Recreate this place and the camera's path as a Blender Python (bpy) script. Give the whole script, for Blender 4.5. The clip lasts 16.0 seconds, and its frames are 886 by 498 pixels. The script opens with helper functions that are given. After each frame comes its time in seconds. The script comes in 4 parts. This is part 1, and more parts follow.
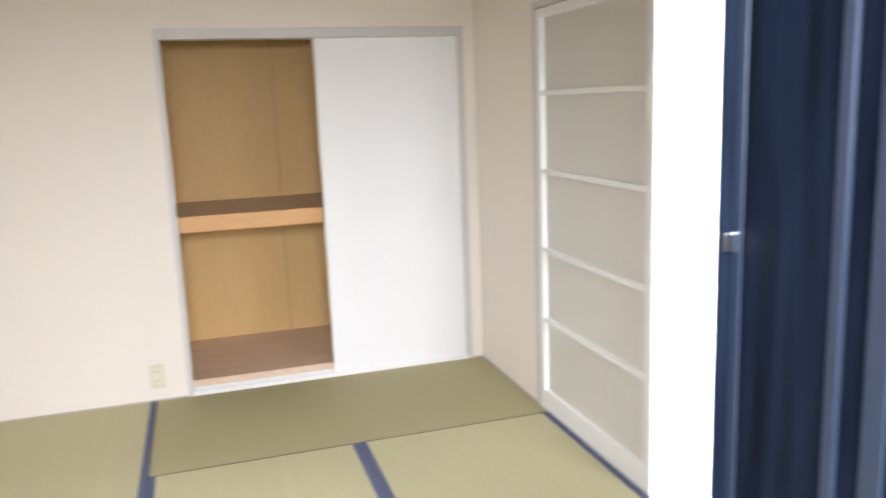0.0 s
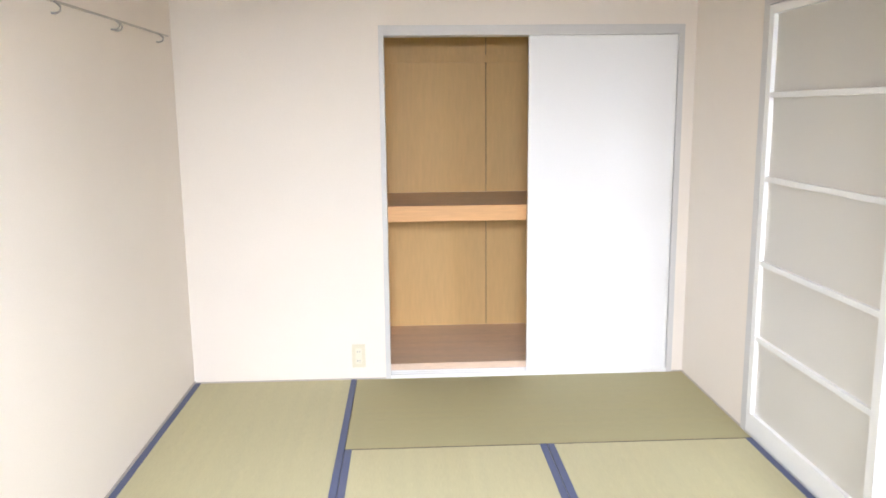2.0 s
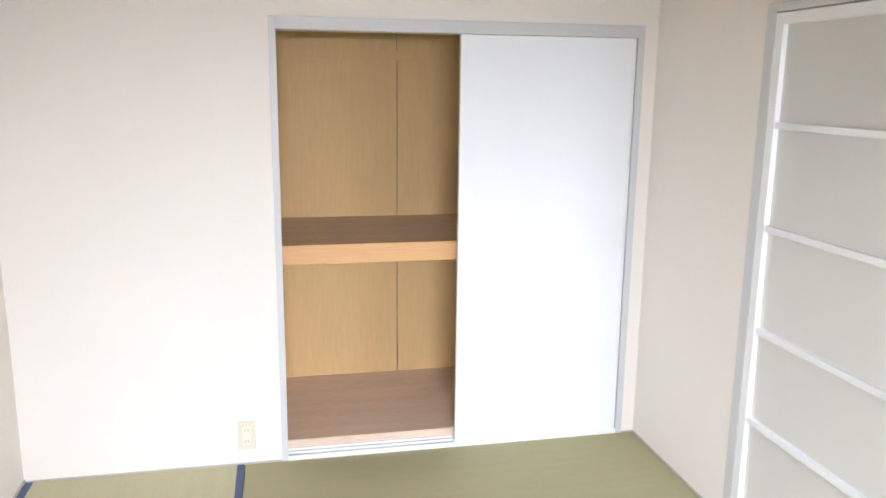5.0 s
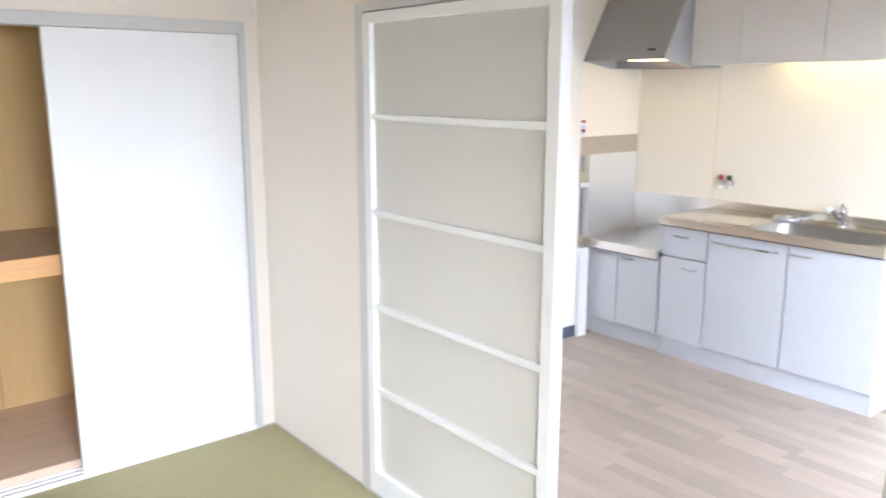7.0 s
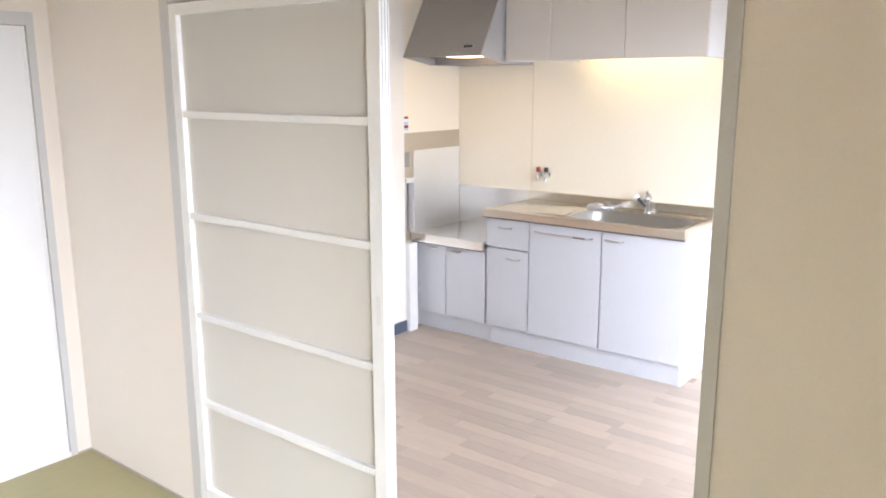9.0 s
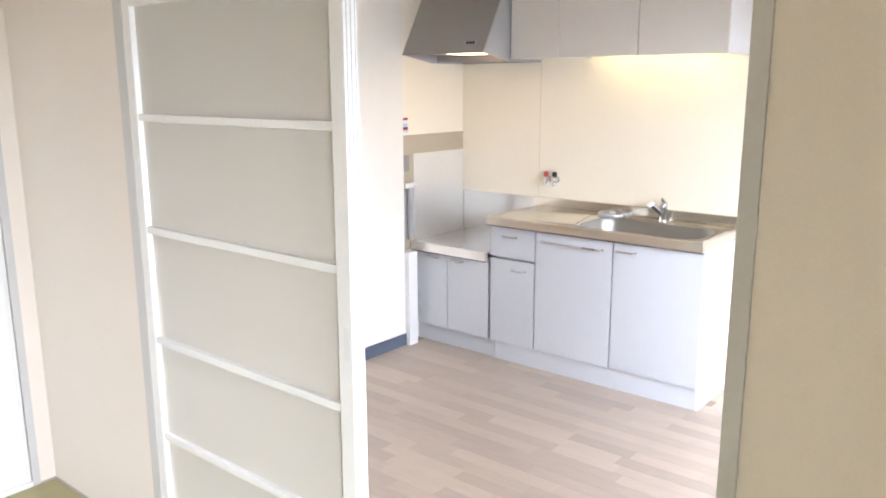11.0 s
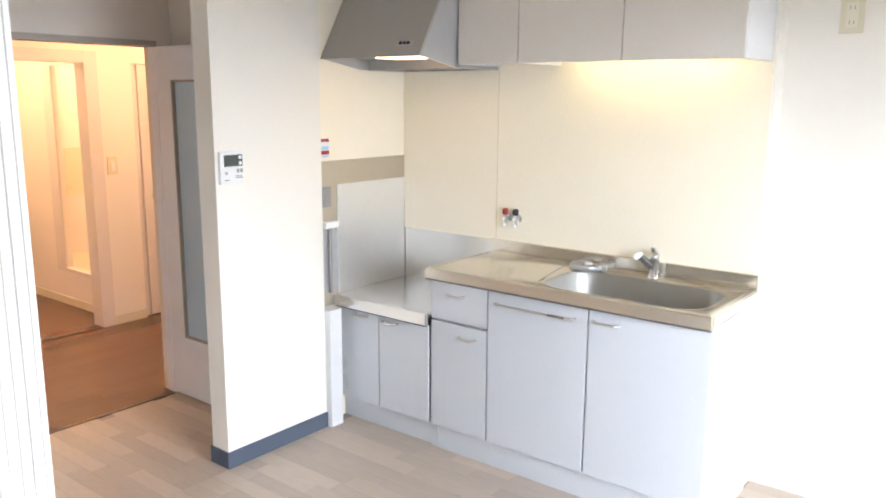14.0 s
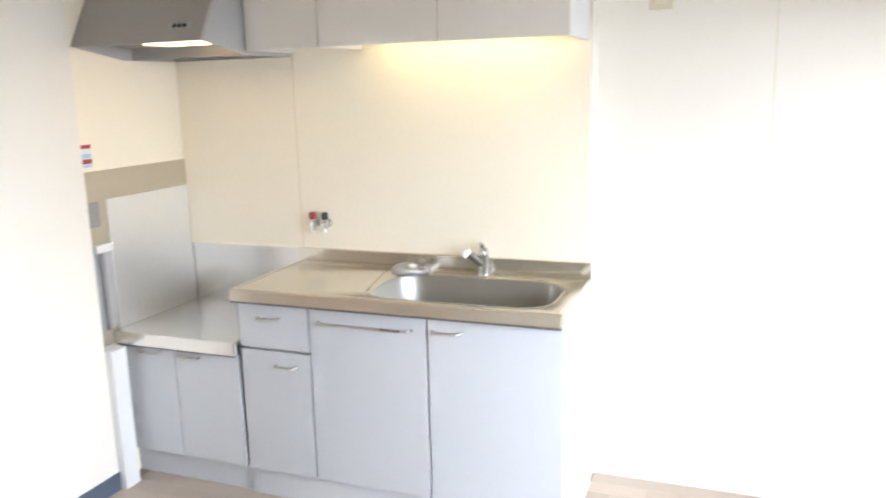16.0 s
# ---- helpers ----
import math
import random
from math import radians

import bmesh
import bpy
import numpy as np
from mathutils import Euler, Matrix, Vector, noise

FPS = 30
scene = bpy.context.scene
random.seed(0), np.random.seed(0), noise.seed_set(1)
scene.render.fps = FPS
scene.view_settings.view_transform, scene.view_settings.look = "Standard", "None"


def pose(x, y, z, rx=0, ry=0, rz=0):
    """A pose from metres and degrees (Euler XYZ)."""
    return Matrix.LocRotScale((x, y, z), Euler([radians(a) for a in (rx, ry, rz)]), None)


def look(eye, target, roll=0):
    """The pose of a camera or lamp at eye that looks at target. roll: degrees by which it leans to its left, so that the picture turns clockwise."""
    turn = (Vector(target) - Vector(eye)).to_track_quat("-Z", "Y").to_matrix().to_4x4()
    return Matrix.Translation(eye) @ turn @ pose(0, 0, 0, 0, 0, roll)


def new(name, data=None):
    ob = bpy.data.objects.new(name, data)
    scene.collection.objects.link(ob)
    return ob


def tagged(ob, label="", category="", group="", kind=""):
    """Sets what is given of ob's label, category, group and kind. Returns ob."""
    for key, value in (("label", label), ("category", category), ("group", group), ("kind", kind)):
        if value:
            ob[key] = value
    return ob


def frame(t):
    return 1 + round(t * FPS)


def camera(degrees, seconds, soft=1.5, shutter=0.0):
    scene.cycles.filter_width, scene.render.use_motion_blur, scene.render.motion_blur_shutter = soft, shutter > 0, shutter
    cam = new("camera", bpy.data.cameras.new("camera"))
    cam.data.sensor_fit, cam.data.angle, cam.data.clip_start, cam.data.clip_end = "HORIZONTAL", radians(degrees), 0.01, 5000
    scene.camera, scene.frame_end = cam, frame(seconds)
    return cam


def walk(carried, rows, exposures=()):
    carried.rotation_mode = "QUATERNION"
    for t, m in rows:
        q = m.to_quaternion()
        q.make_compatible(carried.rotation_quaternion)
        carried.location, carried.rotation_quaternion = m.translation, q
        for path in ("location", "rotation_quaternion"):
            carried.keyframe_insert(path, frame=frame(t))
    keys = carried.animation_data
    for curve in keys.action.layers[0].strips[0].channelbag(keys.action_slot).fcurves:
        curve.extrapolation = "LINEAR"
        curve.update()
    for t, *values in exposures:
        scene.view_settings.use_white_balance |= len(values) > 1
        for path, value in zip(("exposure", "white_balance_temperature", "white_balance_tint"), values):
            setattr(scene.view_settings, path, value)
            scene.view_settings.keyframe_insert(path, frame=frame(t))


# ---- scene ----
cam = camera(58.8, 16.0, 1.8, 0.5)
PATH = [
    (0, (0.086, 0.143, 1.443), (0.661, 2.023, 1.075), -2.2),
    (0.5, (0.064, 0.149, 1.423), (0.34, 2.097, 1.066), -1.9),
    (1, (0.053, 0.149, 1.406), (0.217, 2.106, 1.027), -1.3),
    (1.5, (0.052, 0.138, 1.398), (0.153, 2.095, 0.997), -0.6),
    (2, (0.061, 0.17, 1.417), (0.152, 2.137, 1.069), -0.6),
    (2.5, (0.042, 0.323, 1.414), (0.215, 2.282, 1.049), 0.4),
    (3, (0.027, 0.446, 1.411), (0.316, 2.39, 1.041), 1.0),
    (3.2, (0.046, 0.521, 1.41), (0.345, 2.466, 1.053), 0.4),
    (5.3, (-0.103, 1.082, 1.594), (0.368, 2.98, 1.171), 0.9),
    (5.5, (-0.13, 1.095, 1.587), (0.433, 2.967, 1.161), 0.8),
    (6, (-0.104, 1.07, 1.566), (0.707, 2.854, 1.169), 0.2),
    (6.5, (-0.057, 1.039, 1.576), (1.008, 2.682, 1.169), 0.0),
    (7, (-0.039, 1.008, 1.571), (1.198, 2.526, 1.165), 0.1),
    (7.5, (-0.015, 1.005, 1.565), (1.364, 2.394, 1.152), 0.1),
    (8, (-0.005, 1.017, 1.561), (1.47, 2.299, 1.133), 0.4),
    (8.5, (-0.003, 1.028, 1.56), (1.512, 2.263, 1.137), 0.3),
    (9, (-0.007, 1.029, 1.562), (1.531, 2.241, 1.151), -0.1),
    (11.3, (0.379, 1.154, 1.561), (1.872, 2.419, 1.147), -0.2),
    (11.5, (0.443, 1.166, 1.55), (1.919, 2.449, 1.133), -0.5),
    (12, (0.591, 1.273, 1.553), (2.134, 2.483, 1.16), -0.2),
    (12.5, (0.715, 1.453, 1.564), (2.359, 2.539, 1.221), -1.1),
    (13, (0.892, 1.539, 1.567), (2.534, 2.624, 1.208), -1.1),
    (13.5, (1.096, 1.573, 1.586), (2.650, 2.781, 1.230), -0.2),
    (14, (1.222, 1.609, 1.560), (2.767, 2.821, 1.178), 0.4),
    (14.5, (1.271, 1.763, 1.544), (2.919, 2.827, 1.154), 0.1),
    (15, (1.337, 1.879, 1.557), (3.1, 2.718, 1.125), -0.8),
    (15.5, (1.433, 1.906, 1.559), (3.188, 2.757, 1.12), -1.5),
    (16, (1.447, 1.953, 1.541), (3.272, 2.663, 1.139), -1.5),
]
EXPOSURES = [(0, -0.42, 6750, 12), (1.0, -0.20, 6700, 13), (2.0, -0.09, 6500, 13), (3.0, -0.07, 6350, 12), (5.5, -0.05, 6100, 12), (7.0, 0.07, 6050, 12),
             (9.0, 0.07, 6350, 14), (11.5, 0.04, 6350, 12), (13.5, 0.02, 6300, 9), (16.0, 0.0, 6350, 8)]
walk(cam, [(t, look(eye, target, roll)) for t, eye, target, roll in PATH], EXPOSURES)

# ---------------------------------------------------------------- world and large lights
world = bpy.data.worlds.new("sky_world")
scene.world = world
world.use_nodes = True
wn = world.node_tree.nodes
sky = wn.new("ShaderNodeTexSky")
sky.sky_type, sky.sun_disc = "NISHITA", False
sky.sun_elevation, sky.sun_rotation = radians(48), radians(20)
world.node_tree.links.new(sky.outputs[0], wn["Background"].inputs[0])
wn["Background"].inputs[1].default_value = 0.10


def lamp(name, kind, place, energy, colour, target=None, **settings):
    data = bpy.data.lights.new(name, kind)
    data.energy, data.color = energy, colour
    for key, value in settings.items():
        if key == "size":
            data.size = value
        elif key == "size_y":
            data.shape, data.size_y = "RECTANGLE", value
        elif key == "radius":
            data.shadow_soft_size = value
        elif key == "angle":
            data.angle = value
    ob = new(name, data)
    ob.matrix_world = look(place, target) if target else Matrix.Translation(place)
    return ob


# the sun stands behind the building; the rooms are lit by the sky over the balcony
lamp("sun", "SUN", (0, 0, 10), 2.5, (1.0, 0.95, 0.88), (-1.2, -3.0, 5.5), angle=radians(0.5))
DAY = (0.85, 0.91, 1.03)
lamp("sky_light_of_room_window", "AREA", (-0.05, -0.80, 2.00), 735, DAY, (-0.05, 2.2, 0.30), size=2.1, size_y=1.05)
lamp("sky_light_of_kitchen_window", "AREA", (2.50, -1.85, 2.00), 312, DAY, (2.80, 2.2, 0.30), size=2.2, size_y=1.05)


# ---------------------------------------------------------------- materials
def material(name, colour, rough=0.5, metal=0.0, var=0.06, scale=6.0, fine=120.0, bump=0.15, stretch=(1, 1, 1), spec=0.5,
             wear=0.0, emit=None, power=0.0, per_object=0.0, gloss_var=0.08):
    """Two scales of colour variation, roughness variation and fine relief, in metres of the world."""
    m = bpy.data.materials.new(name)
    m.use_nodes = True
    nt = m.node_tree
    n, link = nt.nodes, nt.links.new
    b = n["Principled BSDF"]
    b.inputs["Metallic"].default_value = metal
    b.inputs["Specular IOR Level"].default_value = spec
    geo = n.new("ShaderNodeNewGeometry")
    mp = n.new("ShaderNodeMapping")
    mp.inputs["Scale"].default_value = stretch
    link(geo.outputs["Position"], mp.inputs["Vector"])
    big, small = n.new("ShaderNodeTexNoise"), n.new("ShaderNodeTexNoise")
    big.inputs["Scale"].default_value, small.inputs["Scale"].default_value = scale, fine
    big.inputs["Detail"].default_value, small.inputs["Detail"].default_value = 4, 3
    link(mp.outputs[0], big.inputs["Vector"])
    link(mp.outputs[0], small.inputs["Vector"])
    add = n.new("ShaderNodeMath")
    add.operation = "MULTIPLY_ADD"
    add.inputs[1].default_value = 0.6
    link(big.outputs["Fac"], add.inputs[0])
    link(small.outputs["Fac"], add.inputs[2])
    rng = n.new("ShaderNodeMapRange")
    rng.inputs["From Min"].default_value, rng.inputs["From Max"].default_value = 0.45, 1.15
    rng.inputs["To Min"].default_value, rng.inputs["To Max"].default_value = 1 - var, 1 + var
    link(add.outputs[0], rng.inputs["Value"])
    tint = n.new("ShaderNodeVectorMath")
    tint.operation = "SCALE"
    tint.inputs[0].default_value = colour
    link(rng.outputs[0], tint.inputs["Scale"])
    last = tint.outputs[0]
    if per_object:
        info = n.new("ShaderNodeObjectInfo")
        r2 = n.new("ShaderNodeMapRange")
        r2.inputs["To Min"].default_value, r2.inputs["To Max"].default_value = 1 - per_object, 1 + per_object
        link(info.outputs["Random"], r2.inputs["Value"])
        t2 = n.new("ShaderNodeVectorMath")
        t2.operation = "SCALE"
        link(last, t2.inputs[0])
        link(r2.outputs[0], t2.inputs["Scale"])
        last = t2.outputs[0]
    link(last, b.inputs["Base Color"])
    rr = n.new("ShaderNodeMapRange")
    rr.inputs["From Min"].default_value, rr.inputs["From Max"].default_value = 0.3, 0.7
    rr.inputs["To Min"].default_value, rr.inputs["To Max"].default_value = max(0.02, rough - gloss_var), min(1, rough + gloss_var)
    link(big.outputs["Fac"], rr.inputs["Value"])
    link(rr.outputs[0], b.inputs["Roughness"])
    if bump:
        bp = n.new("ShaderNodeBump")
        bp.inputs["Strength"].default_value, bp.inputs["Distance"].default_value = bump, 0.002
        link(small.outputs["Fac"], bp.inputs["Height"])
        link(bp.outputs[0], b.inputs["Normal"])
    if emit:
        b.inputs["Emission Color"].default_value, b.inputs["Emission Strength"].default_value = (*emit, 1), power
    return m


def frosted(name, colour, through_light, clear=0.08):
    """Ground glass: it scatters light to both sides and has a faint sheen."""
    m = bpy.data.materials.new(name)
    m.use_nodes = True
    nt = m.node_tree
    n, link = nt.nodes, nt.links.new
    out = n["Material Output"]
    n.remove(n["Principled BSDF"])
    tex = n.new("ShaderNodeTexNoise")
    tex.inputs["Scale"].default_value = 400
    geo = n.new("ShaderNodeNewGeometry")
    link(geo.outputs["Position"], tex.inputs["Vector"])
    bp = n.new("ShaderNodeBump")
    bp.inputs["Strength"].default_value, bp.inputs["Distance"].default_value = 0.15, 0.001
    link(tex.outputs["Fac"], bp.inputs["Height"])
    d, t, g = n.new("ShaderNodeBsdfDiffuse"), n.new("ShaderNodeBsdfTranslucent"), n.new("ShaderNodeBsdfGlossy")
    for s in (d, t):
        s.inputs["Color"].default_value = (*colour, 1)
        link(bp.outputs[0], s.inputs["Normal"])
    g.inputs["Roughness"].default_value = 0.3
    a, c = n.new("ShaderNodeMixShader"), n.new("ShaderNodeMixShader")
    a.inputs[0].default_value = through_light
    link(d.outputs[0], a.inputs[1])
    link(t.outputs[0], a.inputs[2])
    fr = n.new("ShaderNodeFresnel")
    fr.inputs["IOR"].default_value = 1.4
    link(fr.outputs[0], c.inputs[0])
    blur = n.new("ShaderNodeBsdfRefraction")
    blur.inputs["Color"].default_value = (*[min(1.0, v * 1.05) for v in colour], 1)
    blur.inputs["Roughness"].default_value, blur.inputs["IOR"].default_value = 0.80, 1.2
    e = n.new("ShaderNodeMixShader")
    e.inputs[0].default_value = clear
    link(a.outputs[0], e.inputs[1])
    link(blur.outputs[0], e.inputs[2])
    link(e.outputs[0], c.inputs[1])
    link(g.outputs[0], c.inputs[2])
    link(c.outputs[0], out.inputs["Surface"])
    return m


def clear_glass(name):
    m = bpy.data.materials.new(name)
    m.use_nodes = True
    b = m.node_tree.nodes["Principled BSDF"]
    b.inputs["Transmission Weight"].default_value, b.inputs["Roughness"].default_value, b.inputs["IOR"].default_value = 1.0, 0.0, 1.45
    return m


M_WALL = material("cream_wallpaper", (0.84, 0.775, 0.70), 0.85, var=0.03, scale=3, fine=260, bump=0.25, spec=0.2)
M_KWALL = material("kitchen_wallpaper", (0.85, 0.81, 0.735), 0.8, var=0.03, scale=3, fine=260, bump=0.2, spec=0.25)
M_PANEL = material("cream_kitchen_panel", (0.90, 0.825, 0.675), 0.5, var=0.02, scale=2, fine=90, bump=0.03)
M_CEIL = material("ceiling_paper", (0.78, 0.74, 0.66), 0.9, var=0.03, scale=3, fine=200, bump=0.2, spec=0.2)
# for an unseen ceiling: tan chosen so less, warmer light bounces onto the walls
M_CEILBOUNCE = material("tan_bounce_ceiling", (0.50, 0.345, 0.18), 0.6, var=0.1, scale=3, fine=40, bump=0.1, stretch=(5, 0.4, 5))
M_TRIM = material("white_painted_wood", (0.85, 0.848, 0.83), 0.42, var=0.025, scale=5, fine=90, bump=0.06)
M_GREYTRIM = material("pale_grey_trim", (0.61, 0.60, 0.585), 0.45, var=0.03, scale=5, fine=90, bump=0.06)
M_TAUPE = material("taupe_trim", (0.46, 0.42, 0.37), 0.5, var=0.04, scale=5, fine=90, bump=0.06)
M_FUSUMA = material("white_fusuma_paper", (0.84, 0.84, 0.84), 0.75, var=0.015, scale=2, fine=180, bump=0.12, spec=0.25)
M_PLY = material("closet_plywood", (0.68, 0.45, 0.19), 0.65, var=0.07, scale=2.5, fine=30, bump=0.06, stretch=(3, 3, 0.3))
M_PLYFLOOR = material("closet_floor_board", (0.70, 0.53, 0.39), 0.6, var=0.20, scale=3, fine=40, bump=0.08, stretch=(0.4, 5, 5))
M_PINE = material("pine_beam", (0.70, 0.39, 0.16), 0.5, var=0.10, scale=4, fine=35, bump=0.05, stretch=(0.35, 4, 4))
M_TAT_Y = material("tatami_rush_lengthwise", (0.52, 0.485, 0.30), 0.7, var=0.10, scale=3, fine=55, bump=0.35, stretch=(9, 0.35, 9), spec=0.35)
# same rush, coloured darker because light catches the crosswise weave less
M_TAT_X_DIM = material("tatami_rush_crosswise_dimmed", (0.40, 0.365, 0.205), 0.7, var=0.10, scale=3, fine=55, bump=0.35, stretch=(0.35, 9, 9), spec=0.35)
M_HERI = material("tatami_border_blue", (0.105, 0.125, 0.215), 0.8, var=0.10, scale=10, fine=500, bump=0.3)
M_DARKGAP = material("dark_gap", (0.10, 0.085, 0.065), 0.9, var=0.1)
M_PLANK = material("pale_oak_vinyl_plank", (0.495, 0.412, 0.338), 0.34, var=0.08, scale=5, fine=26, bump=0.0, stretch=(5.5, 0.5, 5.5), per_object=0.14, gloss_var=0.01)
M_PLANKREST = material("pale_oak_vinyl_joint", (0.33, 0.25, 0.195), 0.4, var=0.08, scale=7, fine=45, bump=0.05)
M_HALL = material("brown_hall_plank", (0.145, 0.075, 0.047), 0.25, var=0.02, scale=3, fine=14, bump=0.0, stretch=(0.6, 4, 4), per_object=0.05, gloss_var=0.004)
M_HALLREST = material("brown_hall_joint", (0.075, 0.04, 0.024), 0.4, var=0.1)
M_BASE = material("dark_blue_grey_baseboard", (0.085, 0.105, 0.145), 0.5, var=0.06, bump=0.05)
M_CAB = material("pale_grey_laminate", (0.61, 0.632, 0.672), 0.35, var=0.015, scale=3, fine=70, bump=0.03)
M_CABSIDE = material("white_laminate", (0.80, 0.80, 0.80), 0.4, var=0.02, scale=3, fine=70, bump=0.03)
M_UPPER = material("greige_laminate", (0.70, 0.66, 0.605), 0.38, var=0.015, scale=3, fine=70, bump=0.03)
M_STEEL = material("brushed_stainless_steel", (0.74, 0.73, 0.71), 0.24, 0.95, var=0.02, scale=6, fine=140, bump=0.0, gloss_var=0.02, stretch=(7, 0.6, 1))
M_STEELDECK = material("stainless_worktop", (0.72, 0.68, 0.60), 0.20, 0.95, var=0.02, scale=5, fine=200, bump=0.0, gloss_var=0.02, stretch=(6, 0.5, 1))
# basin steel darkened in colour for the dim room it reflects
M_BASIN = material("reflection_darkened_basin_steel", (0.42, 0.415, 0.39), 0.42, 0.95, var=0.02, scale=5, fine=160, bump=0.0, gloss_var=0.03)
M_LIDGREY = material("grey_lid_steel", (0.50, 0.51, 0.52), 0.33, 0.6, var=0.03, bump=0.0)
M_SHEET = material("steel_heat_shield", (0.90, 0.91, 0.92), 0.36, 0.85, var=0.025, scale=5, fine=60, bump=0.0, gloss_var=0.02, stretch=(1.6, 1.6, 0.5))
M_SPLASH = material("beige_steel_splash", (0.56, 0.50, 0.40), 0.35, 0.6, var=0.04, scale=4, fine=90, bump=0.03)
M_CHROME = material("chrome", (0.75, 0.76, 0.78), 0.10, 1.0, var=0.02, bump=0.0, gloss_var=0.03)
M_GREYCHROME = material("dull_chrome", (0.42, 0.43, 0.45), 0.2, 0.95, var=0.02, bump=0.0)
M_NICKEL = material("satin_nickel_handle", (0.62, 0.60, 0.57), 0.32, 0.9, var=0.03, bump=0.02)
M_HOOD = material("grey_hood_enamel", (0.42, 0.40, 0.375), 0.40, 0.2, var=0.03, scale=3, fine=80, bump=0.02)
M_HOODSIDE = material("grey_hood_side_enamel", (0.48, 0.48, 0.485), 0.38, 0.3, var=0.03, scale=3, fine=80, bump=0.02)
# dark colour of the shade strips under the worktop lips
M_LIPSHADE = material("dark_lip_shade", (0.16, 0.16, 0.165), 0.4, 0.4, var=0.05)
M_HOODUNDER = material("grey_hood_underside", (0.33, 0.33, 0.34), 0.42, 0.3, var=0.05)
M_STRIP = material("tan_joint_strip", (0.78, 0.69, 0.53), 0.5, var=0.03)
M_WHITEP = material("white_plastic", (0.80, 0.80, 0.79), 0.35, var=0.01, bump=0.02)
M_IVORY = material("ivory_plastic", (0.72, 0.66, 0.50), 0.4, var=0.02, bump=0.02)
M_IVORYLIGHT = material("pale_ivory_plastic", (0.77, 0.72, 0.58), 0.4, var=0.02, bump=0.02)
M_GREYP = material("grey_plastic", (0.32, 0.31, 0.30), 0.45, var=0.04, bump=0.02)
M_BLACKP = material("black_plastic", (0.02, 0.02, 0.022), 0.35, var=0.1, bump=0.02)
M_LCD = material("dark_display", (0.055, 0.065, 0.06), 0.15, var=0.05, bump=0.0)
M_RED = material("red_plastic", (0.34, 0.03, 0.028), 0.4, var=0.04, bump=0.02)
M_BLUE = material("light_blue_print", (0.38, 0.60, 0.80), 0.5, var=0.03, bump=0.0)
M_BRONZE = material("dark_bronze_aluminium", (0.003, 0.005, 0.010), 0.5, 0.0, var=0.8, scale=22, fine=60, bump=0.03, stretch=(1, 1, 0.08), spec=0.05)
# guide ribs, a lighter tone than the bronze frame
M_BRONZERIB = material("lighter_bronze_aluminium_rib", (0.014, 0.021, 0.036), 0.4, 0.2, var=0.1, scale=8, fine=60, bump=0.03)
M_BRASS = material("brass_glint", (0.45, 0.30, 0.14), 0.25, 0.9, var=0.08)
M_CONCRETE = material("balcony_concrete", (0.42, 0.41, 0.39), 0.9, var=0.12, scale=4, fine=60, bump=0.4)
M_GROUND = material("ground_soil", (0.22, 0.21, 0.17), 0.95, var=0.2, scale=0.5, fine=8, bump=0.5)
M_DOOR = material("white_door_paint", (0.83, 0.87, 0.95), 0.4, var=0.02, bump=0.03)
M_PINKDOOR = material("pale_door_paint", (0.72, 0.66, 0.62), 0.45, var=0.02, bump=0.03)
M_FROST = frosted("frosted_pane", (0.825, 0.795, 0.73), 0.22, 0.22)
M_BLUEFROST = frosted("frosted_door_pane", (0.62, 0.80, 0.97), 0.12)
# ground glass for an unseen sash, added to weaken the daylight through it
M_WINDIM = frosted("dimming_window_glass", (0.93, 0.95, 0.95), 0.7)
M_GLASS = clear_glass("window_glass")
M_TUBE = material("lit_warm_tube", (0.9, 0.85, 0.7), 0.4, var=0.0, bump=0.0, emit=(1.0, 0.78, 0.38), power=12)
M_HOODLAMP = material("lit_hood_lamp_cover", (0.85, 0.8, 0.68), 0.4, var=0.0, bump=0.0, emit=(1.0, 0.66, 0.36), power=5.5)
M_GLOBE = material("lit_amber_globe", (0.9, 0.8, 0.6), 0.4, var=0.0, bump=0.0, emit=(1.0, 0.61, 0.34), power=190)
M_TUB = material("bathroom_panel", (0.76, 0.66, 0.50), 0.35, var=0.03, bump=0.02)


# ---------------------------------------------------------------- builders
def box(bm, x0, y0, z0, x1, y1, z1, bevel=0.0):
    """One box, with rounded edges if asked for."""
    made = bmesh.ops.create_cube(bm, size=1.0, matrix=Matrix.LocRotScale(
        ((x0 + x1) / 2, (y0 + y1) / 2, (z0 + z1) / 2), None, (abs(x1 - x0), abs(y1 - y0), abs(z1 - z0))))
    if bevel:
        edges = list({e for v in made["verts"] for e in v.link_edges})
        bmesh.ops.bevel(bm, geom=edges, offset=bevel, segments=2, affect="EDGES", profile=0.6)
    return bm


def boxes(*list_of_boxes, bevel=0.0):
    bm = bmesh.new()
    for b in list_of_boxes:
        box(bm, *b, bevel=bevel)
    return bm


